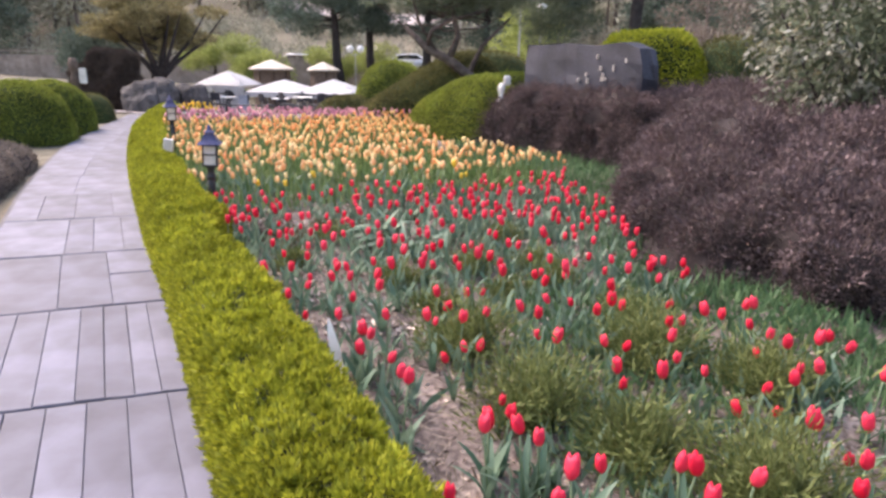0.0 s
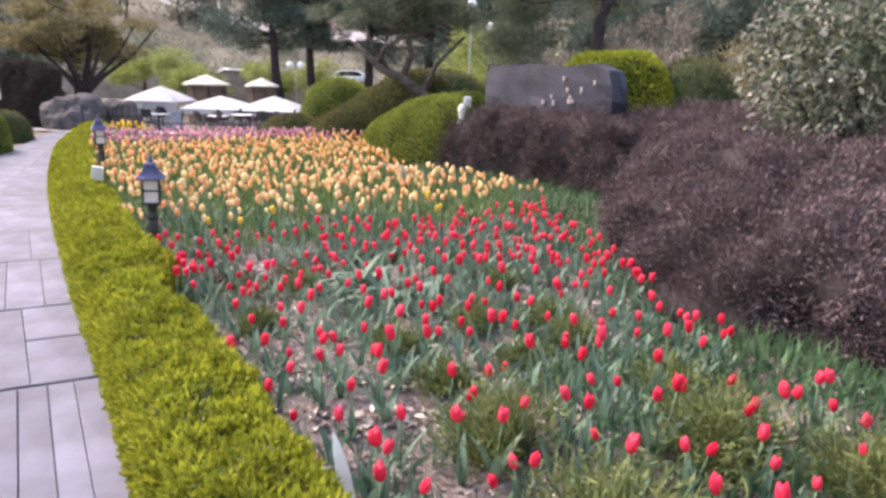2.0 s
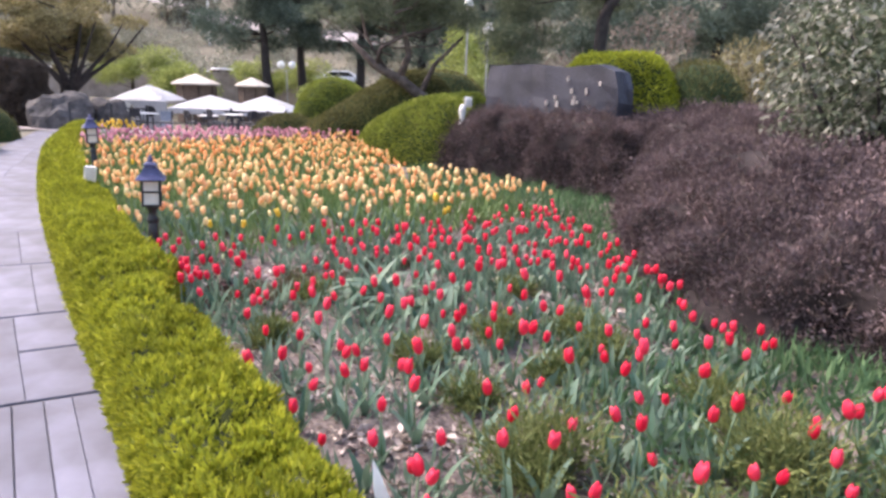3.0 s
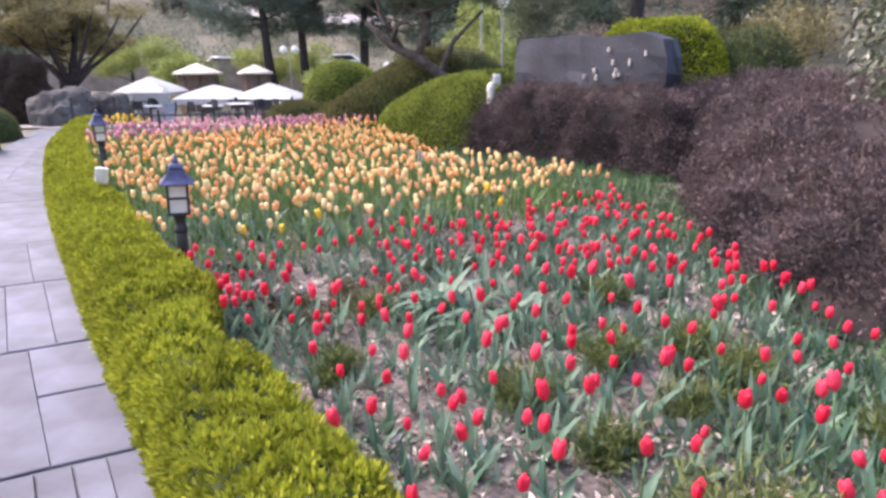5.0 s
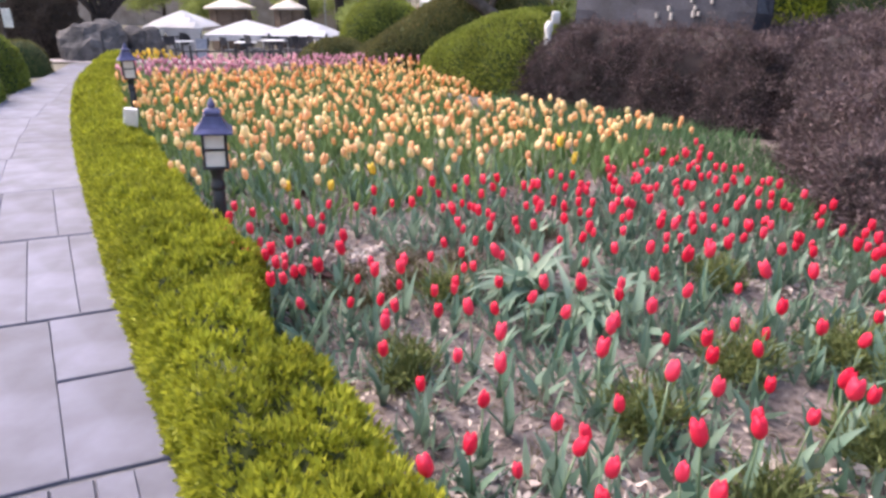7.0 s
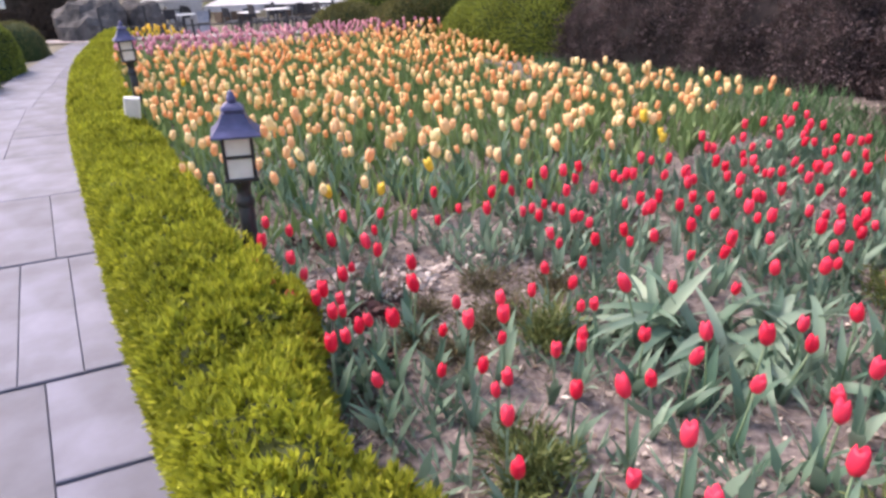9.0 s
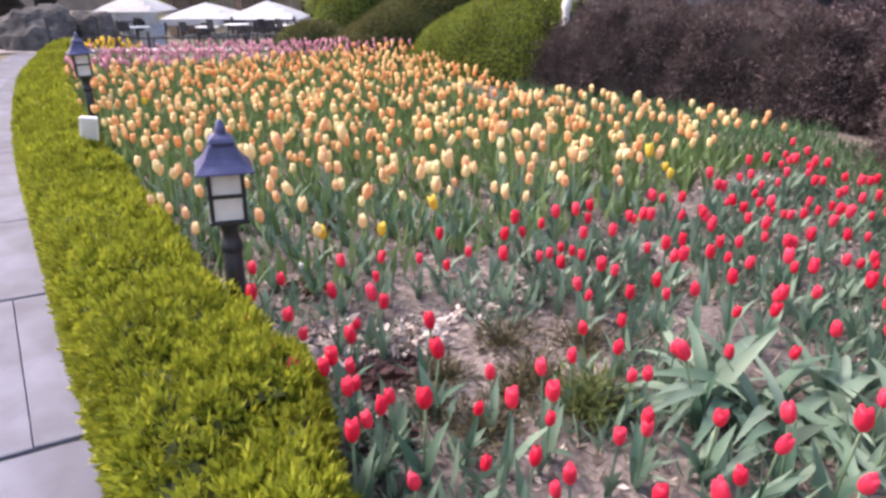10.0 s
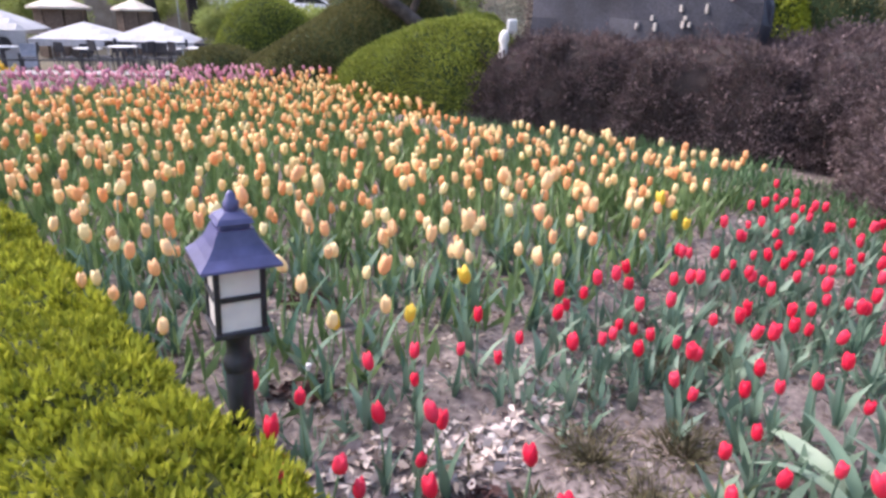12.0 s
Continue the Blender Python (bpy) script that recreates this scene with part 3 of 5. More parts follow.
def drift(name, places, flower_mat, tall, bloom_tall, label, seed, leaf_mat="tulip_leaf_mass"):
    """Many tulips too far off to count: flowers, stems and leaves, each a mesh."""
    rng = np.random.default_rng(seed)
    base = holder(name, places[0][0], places[0][1], 0.19, label, "tulips", kind="stuff")
    o = np.array(base.location)
    kinds = [bloom(rng, op, bloom_tall, bloom_tall * 0.62, 8) for op in (0.05, 0.2, 0.45)]
    fv, ff, lv, lf = [], [], [], []
    for x, y in places:
        m = Matrix.Translation((-o[0], -o[1], -o[2])) @ grown(x, y, rng)
        top = m @ Matrix.Translation((0, 0, tall))
        v, f = kinds[rng.integers(3)]
        k = len(fv)
        fv += [tuple(top @ Vector(p)) for p in v]
        ff += [tuple(i + k for i in q) for q in f]
        k = len(lv)
        w = 0.004
        lv += [tuple(m @ Vector(p)) for p in ((-w, 0, 0), (w, 0, 0), (w, 0, tall), (-w, 0, tall), (0, -w, 0), (0, w, 0), (0, w, tall), (0, -w, tall))]
        lf += [(k, k + 1, k + 2, k + 3), (k + 4, k + 5, k + 6, k + 7)]
        for _ in range(3):
            v, f = blade(tall * (rng.uniform(0.65, 0.95) if tall < 0.28 else rng.uniform(0.48, 0.76)), rng.uniform(0.026, 0.044), rng.uniform(0.08, 0.34), rng.uniform(0.2, 1.0), 3)
            r = m @ pose(0, 0, 0, 0, 0, rng.uniform(0, 360))
            k = len(lv)
            lv += [tuple(r @ Vector(p)) for p in v]
            lf += [tuple(i + k for i in q) for q in f]
    piece("flowers", fv, ff, flower_mat, base)
    piece("leaves", lv, lf, M[leaf_mat], base)
    return base


trng = np.random.default_rng(21)
red_kinds = [tulip_kind("red tulip with grey-green leaves in bare soil", "red tulips", M["red"], tl, bt, op, 40 + i)
             for i, (tl, bt, op) in enumerate([(0.22, 0.058, 0.05), (0.24, 0.062, 0.12), (0.20, 0.053, 0.1), (0.23, 0.06, 0.3), (0.18, 0.055, 0.18), (0.25, 0.06, 0.0)])]
peach_kinds = [tulip_kind("peach-yellow tulip in a dense drift", "peach tulips", M["peach"], tl, bt, op, 60 + i)
               for i, (tl, bt, op) in enumerate([(0.32, 0.064, 0.05), (0.35, 0.068, 0.12), (0.30, 0.062, 0.1), (0.36, 0.068, 0.28), (0.33, 0.064, 0.18), (0.37, 0.064, 0.0)])]


def plant(kinds, places, rng):
    used = set()
    for i, (x, y) in enumerate(places):
        k = int(rng.integers(len(kinds)))
        m = grown(x, y, rng)
        if k not in used:
            used.add(k)
            kinds[k].matrix_basis = m
        else:
            copy_thing(kinds[k], m)


SET_NEAR = [(-0.29, 3.70), (-0.30, 3.92), (0.03, 3.80), (0.01, 3.55), (-0.16, 3.47), (-0.20, 3.32), (-0.08, 3.40), (-0.06, 3.25), (0.19, 3.61), (0.23, 3.34), (0.37, 3.78), (0.60, 4.14), (0.63, 3.84), (0.93, 3.99), (0.96, 3.86), (0.80, 3.63), (0.87, 3.64), (0.67, 3.53), (0.57, 3.48), (0.46, 3.49), (0.38, 3.38), (1.08, 3.74), (1.20, 3.99), (1.29, 4.14), (1.41, 4.53), (0.94, 4.39)]
SET_MID = [(1.10, 4.37), (0.45, 4.46), (0.49, 4.30), (0.04, 4.30), (-0.05, 4.38), (-0.15, 4.34), (-0.26, 4.43), (-0.18, 4.65), (-0.03, 4.78), (0.20, 4.79), (0.33, 4.55), (0.22, 4.41), (0.65, 4.56), (0.76, 4.63), (0.98, 4.84), (1.19, 4.78), (-0.39, 4.07), (0.11, 4.00), (0.15, 4.09), (-0.06, 4.15), (-0.40, 3.52), (-0.43, 3.40), (-0.34, 3.27), (0.12, 3.22), (0.72, 3.23)]
SET_LANTERN = [(-1.72, 5.53), (-1.66, 5.22), (-1.57, 5.08), (-1.60, 5.38), (-1.39, 5.55), (-1.21, 5.63), (-1.32, 5.14), (-1.20, 5.20), (-1.49, 4.75), (-1.46, 5.00), (-1.34, 4.97), (-1.15, 4.63), (-1.05, 4.98), (-1.02, 4.82), (-1.27, 5.30), (-1.09, 4.32), (-1.07, 4.51), (-1.38, 5.24)]
set_reds = SET_NEAR + SET_MID + SET_LANTERN


def clear(x, y):
    return min(math.hypot(x - a, y - b) for a, b in set_reds) > (0.15 if -0.75 < x < 1.5 and 3.0 < y < 5.0 else 0.1)


loose = [p for p in spots(-2, 3.2, -0.6, 4.4, 0.205, in_red, trng) if clear(*p) and p[1] < 4.3] + [p for p in spots(-2, 3.2, 4.2, 7.6, 0.158, in_red, trng) if clear(*p) and p[1] >= 4.3]
reds = set_reds + loose
plant(red_kinds, reds[:235], trng)
drift("red_tulips", reds[235:], M["red_mass"], 0.22, 0.058, "red tulips thinning out before the peach drift", 71, "grey_leaf")
peaches = spots(-6, 2.2, 5.2, 15, 0.152, in_yellow, trng)
plant(peach_kinds, peaches[:110], trng)
drift("peach_tulips", [p for p in peaches[110:] if p[1] <= 9.6], M["peach_mass"], 0.34, 0.065, "dense drift of peach and cream tulips", 72)
drift("orange_tulips", [p for p in peaches if p[1] > 9.6], M["orange_mass"], 0.34, 0.065, "dense drift of orange and yellow tulips", 75)
pinks = spots(-7.5, 1, 10.5, 16, 0.15, in_pink, trng)
drift("pink_tulips", pinks, M["pink_mass"], 0.34, 0.064, "drift of pink and violet tulips", 73)
accent = tulip_kind("bright yellow tulip flushed with orange", "yellow tulips", M["yellow_mass"], 0.31, 0.068, 0.5, 81)
accent.matrix_basis = grown(-1.5, 5.86, trng)
for x, y in [(-1.22, 5.75), (-0.91, 5.95), (0.48, 6.72), (0.6, 6.76), (0.54, 6.62), (-3.5, 9.1)]:
    copy_thing(accent, grown(x, y, trng))
white = tulip_kind("small white tulip near the lantern", "white tulips", M["white_paint"], 0.2, 0.035, 0.5, 82)
white.matrix_basis = grown(-1.62, 5.7, trng)
corner = [(-6.35 + 0.09 * (i % 9) + trng.normal(0, 0.03), 14.35 + 0.13 * (i // 9) + trng.normal(0, 0.03)) for i in range(45)]
drift("yellow_tulips", corner, M["yellow_mass"], 0.4, 0.07, "small patch of bright yellow tulips at the corner", 74)

# ---- clipped shrubs round the bed ----
def front_height(x, y):
    return 0.95 + 0.09 * (y - 4.5)


def back_height(x, y):
    return 1.2 * min(1.0, max(0.35, 0.42 + (x - 0.55) * 0.62))


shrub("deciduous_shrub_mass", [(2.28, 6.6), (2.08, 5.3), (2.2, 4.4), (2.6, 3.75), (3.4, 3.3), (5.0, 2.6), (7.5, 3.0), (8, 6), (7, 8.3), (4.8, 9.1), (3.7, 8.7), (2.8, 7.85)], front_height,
      M["purple_shade_core"], M["purple_leaf"], 4200, 0.034, 0.015, 3, "clipped mass of purple-brown azalea shrubs beside the tulips", "shrub", 0.15, 2.8, 0.34, 2.1, twigs=9000, tufts=1500, hollow=0.46)
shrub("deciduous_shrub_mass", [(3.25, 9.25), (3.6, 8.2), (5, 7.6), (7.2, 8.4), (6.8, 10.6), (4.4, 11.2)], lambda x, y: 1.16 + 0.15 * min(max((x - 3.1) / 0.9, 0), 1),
      M["purple_shade_core"], M["purple_leaf"], 3200, 0.034, 0.016, 20, "clipped purple-brown azaleas filling a corner", "shrub", 0.15, 3.6, 0.2, 1.6, twigs=4500, tufts=800, hollow=0.46)
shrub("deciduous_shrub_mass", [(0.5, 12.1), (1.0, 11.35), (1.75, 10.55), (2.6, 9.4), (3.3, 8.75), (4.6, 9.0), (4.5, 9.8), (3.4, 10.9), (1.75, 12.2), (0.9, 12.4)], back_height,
      M["purple_shade_core"], M["purple_leaf"], 3600, 0.034, 0.016, 4, "clipped purple-brown azalea shrubs below the dark stone", "shrub", 0.15, 3.6, 0.2, 1.8, twigs=4500, tufts=700, hollow=0.46)
shrub("clipped_bush", oval(0.32, 13.0, 1.85, 0.66, -52), lambda x, y: 0.84 + 0.4 * (x + 0.72), M["topiary_shade_core"], M["topiary_leaf"], 3200, 0.05, 0.024, 5,
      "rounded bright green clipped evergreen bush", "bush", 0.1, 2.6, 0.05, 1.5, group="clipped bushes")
shrub("clipped_bush", oval(1.3, 13.65, 0.75, 0.45, 10), 1.45, M["topiary_shade_core"], M["topiary_leaf"], 2800, 0.05, 0.024, 6,
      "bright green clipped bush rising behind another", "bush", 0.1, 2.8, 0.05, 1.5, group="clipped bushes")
shrub("clipped_bush", oval(-0.7, 15.4, 2.15, 0.95, -14), lambda x, y: 0.62 + 0.52 * (x + 2.5), M["topiary_shade_core"], M["yew_leaf"], 2800, 0.05, 0.022, 7,
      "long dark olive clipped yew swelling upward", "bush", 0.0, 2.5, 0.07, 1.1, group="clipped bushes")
shrub("clipped_bush", oval(-2.75, 16.4, 0.9, 0.7, 0), 0.85, M["topiary_shade_core"], M["yew_leaf"], 2400, 0.05, 0.022, 8,
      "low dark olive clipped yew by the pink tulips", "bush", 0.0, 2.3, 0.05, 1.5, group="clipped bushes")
shrub("clipped_bush", oval(0.75, 17.6, 1.7, 0.8, 0), 2.05, M["topiary_shade_core"], M["yew_leaf"], 900, 0.06, 0.022, 9,
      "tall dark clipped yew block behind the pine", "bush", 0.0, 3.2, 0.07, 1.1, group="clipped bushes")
shrub("clipped_bush", oval(-1.9, 19.5, 1.3, 0.9, 0), 1.8, M["topiary_shade_core"], M["topiary_leaf"], 2000, 0.055, 0.024, 10,
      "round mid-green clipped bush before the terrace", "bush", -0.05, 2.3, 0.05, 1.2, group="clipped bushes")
shrub("lime_bush", oval(3.5, 10.78, 1.1, 0.5, -38), 2.16, M["topiary_shade_core"], M["lime_leaf"], 2600, 0.055, 0.026, 12,
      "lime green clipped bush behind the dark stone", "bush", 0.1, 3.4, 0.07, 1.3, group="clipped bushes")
shrub("clipped_bush", oval(4.75, 10.5, 0.85, 0.6, -20), 2.1, M["topiary_shade_core"], M["yew_leaf"], 900, 0.06, 0.022, 13,
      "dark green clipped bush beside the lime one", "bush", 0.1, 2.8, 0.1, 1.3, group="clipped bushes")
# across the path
shrub("clipped_bush", oval(-8.72, 12.35, 0.98, 0.85, 0), 1.25, M["topiary_shade_core"], M["topiary_leaf"], 2800, 0.045, 0.022, 14,
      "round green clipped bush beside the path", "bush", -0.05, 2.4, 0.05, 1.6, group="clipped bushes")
shrub("clipped_bush", oval(-9.35, 14.2, 0.9, 0.9, 0), 1.2, M["topiary_shade_core"], M["topiary_leaf"], 2600, 0.045, 0.022, 15,
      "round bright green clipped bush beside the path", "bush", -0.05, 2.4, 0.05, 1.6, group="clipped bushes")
shrub("clipped_bush", oval(-10.9, 12.2, 1.4, 1.2, 0), 1.3, M["topiary_shade_core"], M["topiary_leaf"], 1100, 0.05, 0.02, 16,
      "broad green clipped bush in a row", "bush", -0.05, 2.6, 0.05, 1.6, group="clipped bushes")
shrub("clipped_bush", oval(-10.15, 17.0, 0.6, 0.58, 0), 0.78, M["topiary_shade_core"], M["yew_leaf"], 1500, 0.045, 0.018, 17,
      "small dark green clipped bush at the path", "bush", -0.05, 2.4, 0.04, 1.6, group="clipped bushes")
shrub("clipped_bush", oval(-11.7, 14.6, 1.4, 1.2, 0), 1.2, M["topiary_shade_core"], M["topiary_leaf"], 1000, 0.05, 0.02, 18,
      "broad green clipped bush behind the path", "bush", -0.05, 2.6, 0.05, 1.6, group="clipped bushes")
shrub("brown_shrub", [(-4.9, 6.3), (-5.8, 8.2), (-6.9, 9.9), (-8.6, 9.6), (-9.2, 7), (-7, 4.6), (-4.7, 5.2)], 0.5, M["purple_shade_core"], M["brown_leaf"], 1300, 0.045, 0.02, 19,
      "low bare brown shrub beside the path", "shrub", -0.05, 3.0, 0.08, 1.6, twigs=500)

# ---- the big-leaved shrub behind the azaleas ----
rng = np.random.default_rng(31)
silver = holder("broadleaf_shrub", 4.85, 6.35, 0.1, "tall broadleaf shrub with pale silvery drooping leaves", "shrub")
for k in range(16):
    a = 2 * math.pi * k / 16 + rng.normal(0, 0.2)
    r = rng.uniform(0.4, 1.25)
    top = (r * math.cos(a), 0.8 * r * math.sin(a), rng.uniform(1.5, 2.6))
    bm = bmesh.new()
    tube(bm, [(0.15 * math.cos(a), 0.15 * math.sin(a), 0), (0.45 * top[0], 0.45 * top[1], 1.0), top], [0.035, 0.025, 0.01], 6)
    part("branch", bm, M["bark_dark"], silver, smooth=True)
n = 9500
d = unit(rng.normal(0, 1, (n, 3)))
pts = d * (0.55 + 0.45 * rng.random((n, 1)) ** 0.5) * np.array([1.5, 1.1, 1.2]) + np.array([0, 0, 1.87])
ok = np.array([noise.noise(Vector(p * 3.2)) > -0.08 for p in pts]) & (pts[:, 2] > 0.5)
leaves("foliage", pts[ok], d[ok] * 0.5 + np.array([0, 0, -0.5]), 0.082, 0.034, M["silver_leaf"], rng, silver, spread=0.55)
pts = d * rng.random((n, 1)) ** 0.5 * np.array([1.35, 1.0, 1.0]) + np.array([0, 0, 1.9])
leaves("inner_foliage", pts, d, 0.085, 0.036, M["pine"], rng, silver, spread=0.8)

# ---- green strip of grassy leaves before the azaleas ----
rng = np.random.default_rng(33)
gp = [(x, y) for x, y in zip(rng.uniform(0.2, 2.9, 15000), rng.uniform(0.8, 11.6, 15000))
      if (np.interp(y, *YELLOW_RIGHT) if y > 7.3 else np.interp(y, *RED_RIGHT)) - 0.15 + 0.25 * noise.noise(Vector((x * 2, y * 2, 0))) < x < np.interp(y, [1, 3, 4, 6, 7.6, 8.6, 9.4, 10.6, 11.4, 12.1], [4, 3.1, 2.6, 2.4, 2.75, 3.3, 2.7, 1.8, 1.0, 0.5])]
gp = np.array([(x, y, soil_z(x, y)) for x, y in gp])
grass = tagged(leaves("grass", gp, np.tile([0, 0, 1.0], (len(gp), 1)), 0.16, 0.016, M["grass_leaf"], rng, spread=0.55), "loose green grassy leaves before the shrubs", "grass", kind="stuff")
gp = np.array([(x, y, soil_z(x, y)) for x, y in zip(rng.uniform(0.9, 3.6, 5200), rng.uniform(0.4, 3.9, 5200)) if noise.noise(Vector((x * 1.6, y * 1.6, 17))) > -0.2])
tagged(leaves("low_leaves", gp, np.tile([0, 0, 0.8], (len(gp), 1)), 0.12, 0.024, M["grass_leaf"], rng, spread=0.6), "low dark green leaves spreading over the soil", "leaves", kind="stuff")
# low leaves and weeds among the red tulips
gp = [(x, y) for x, y in zip(rng.uniform(-1.9, 2.6, 24000), rng.uniform(-0.5, 7.2, 24000)) if bed_left(y) < x < np.interp(y, *RED_RIGHT) and y < np.interp(x, *RED_LINE) and noise.noise(Vector((x * 2.2, y * 2.2, 5))) > (0.2 if open_soil(x, y) else -0.15 if x > 0.6 or y > 3.8 else 0.0)]
gp = np.array([(x, y, soil_z(x, y)) for x, y in gp])
tagged(leaves("weeds", gp, np.tile([0, 0, 0.7], (len(gp), 1)), 0.09, 0.017, M["grey_leaf"], rng, spread=0.6), "low grey-green weeds and young leaves in the soil", "weeds", kind="stuff")
gp = gp[::4]
tagged(leaves("young_leaves", gp, np.tile([0, 0, 1.0], (len(gp), 1)), 0.15, 0.03, M["grey_leaf"], rng, spread=0.42), "young upright grey-green leaves without flowers", "leaves", kind="stuff")

gp = [(x, y) for x, y in zip(rng.uniform(-5.5, 2, 9000), rng.uniform(5.5, 13, 9000)) if in_yellow(x, y)]
gp = np.array([(x, y, soil_z(x, y)) for x, y in gp])
tagged(leaves("undergrowth", gp, np.tile([0, 0, 1.0], (len(gp), 1)), 0.2, 0.03, M["tulip_leaf_mass"], rng, spread=0.35), "green leaves filling in below the peach tulips", "leaves", kind="stuff")

# ---- litter, stones ----
lp = [(x, y) for x, y in zip(rng.uniform(-2.2, 3.2, 30000), rng.uniform(-0.6, 8.5, 30000)) if bed_left(y) - 0.08 < x and noise.noise(Vector((x * 1.7, y * 1.7, 2))) > -0.35]
lp = np.array([(x, y, soil_z(x, y) + 0.004) for x, y in lp])
flat = rng.normal(0, 1, (len(lp), 3)) * np.array([1, 1, 0.12])
tagged(leaves("leaf_litter", lp, unit(flat), 0.032, 0.016, M["litter"], rng, spread=0.12), "dry beige and brown leaf litter on the soil", "litter", kind="stuff")


# dry stalks and shreds between the plants
dp = [(x, y) for x, y in zip(rng.uniform(-2.2, 3.0, 26000), rng.uniform(-0.6, 7.6, 26000)) if bed_left(y) - 0.05 < x and noise.noise(Vector((x * 2.3, y * 2.3, 12))) > -0.12]
dp = np.array([(x, y, soil_z(x, y) + 0.006) for x, y in dp])
flat = rng.normal(0, 1, (len(dp), 3)) * np.array([1, 1, 0.35]) + np.array([0, 0, 0.12])
tagged(leaves("dry_stalks", dp, unit(flat), 0.075, 0.006, M["dry_stalk"], rng, spread=0.15), "thin dry brown and straw-coloured stalks on the soil", "litter", kind="stuff")
bp = [(x, y) for x, y in zip(rng.uniform(-1.8, 2.4, 16000), rng.uniform(1.0, 6.4, 16000)) if bed_left(y) < x < np.interp(y, *RED_RIGHT) and noise.noise(Vector((x * 2.9, y * 2.9, 31))) > 0.2]
bp = np.array([(x, y, soil_z(x, y)) for x, y in bp])
tagged(leaves("brown_weeds", bp, np.tile([0, 0, 0.8], (len(bp), 1)), 0.075, 0.005, M["fern_brown"], rng, spread=0.6), "fine olive brown withered weeds among the tulips", "weeds", kind="stuff")


def pebble(x, y, size, seed, label="pale flat stone on the soil", mat=None, flat=0.35, name="stone", group="pale stones"):
    v, f = rounded(oval(0, 0, size, size * 0.7, seed * 37, 8), size * flat * 2, 0, 2.6, 6, 16, size * 0.22, 1.2 / size, seed)
    st = tagged(piece(name, v, f, mat or M["pale_stone"]), label, "stone", group)
    st.location = (x, y, soil_z(x, y) - size * 0.12)
    return st


def heap(name, places, count, mat, length, width, label, seed):
    """Dry leaves lying in patches: (x, y, radius)."""
    r2 = np.random.default_rng(seed)
    q = []
    for x, y, r in places:
        for _ in range(count):
            a, d2 = r2.uniform(0, 2 * math.pi), r * r2.random() ** 0.6
            px, py = x + d2 * math.cos(a), y + d2 * 0.6 * math.sin(a)
            q.append((px, py, soil_z(px, py) + 0.008 + 0.02 * r2.random() * (1 - d2 / r)))
    q = np.array(q)
    tagged(leaves(name, q, unit(r2.normal(0, 1, (len(q), 3)) * np.array([1, 1, 0.15])), length, width, mat, r2, spread=0.15), label, "litter", kind="stuff")


heap("pale_leaf_heap", [(-1.52, 5.16, 0.16), (-1.5, 5.31, 0.15), (-1.38, 5.42, 0.12), (-1.17, 5.4, 0.15), (-1.04, 5.31, 0.14), (-1.25, 5.27, 0.1), (-0.91, 5.46, 0.17), (-0.72, 5.62, 0.17), (-0.56, 5.73, 0.17), (-0.22, 5.87, 0.16), (0.1, 6.05, 0.16), (1.3, 6.6, 0.2), (-0.45, 3.45, 0.18), (-0.18, 3.4, 0.18), (0.06, 3.42, 0.18), (0.85, 3.45, 0.2), (1.3, 4.9, 0.2), (1.33, 4.6, 0.16), (1.73, 4.45, 0.2), (-1.35, 4.68, 0.16), (-0.5, 3.1, 0.16), (0.3, 3.05, 0.16), (1.25, 3.3, 0.18), (0.6, 2.95, 0.2), (1.0, 3.05, 0.2), (1.55, 3.45, 0.2), (0.0, 3.0, 0.18), (1.7, 3.85, 0.2), (0.6, 3.5, 0.14), (1.85, 4.6, 0.2), (1.4, 5.1, 0.2), (0.9, 5.3, 0.16), (-0.1, 2.6, 0.16)], 62, M["pale_litter"], 0.055, 0.03, "pale curled dry leaves lying in patches", 61)
heap("dark_leaf_heap", [(-1.14, 5.14, 0.15), (-1.2, 5.04, 0.13), (-1.55, 6.5, 0.14), (-1.6, 5.82, 0.13), (-1.2, 4.7, 0.12)], 90, M["dark_litter"], 0.055, 0.026, "dark red-brown withered leaves in a heap", 62)
for i, (x, y, s) in enumerate([(-1.52, 5.1, 0.06), (-0.98, 5.42, 0.05), (-0.2, 5.9, 0.05), (-0.55, 3.3, 0.05), (1.15, 3.2, 0.05)]):
    pebble(x, y, s * 0.9, i + 1, flat=0.16)

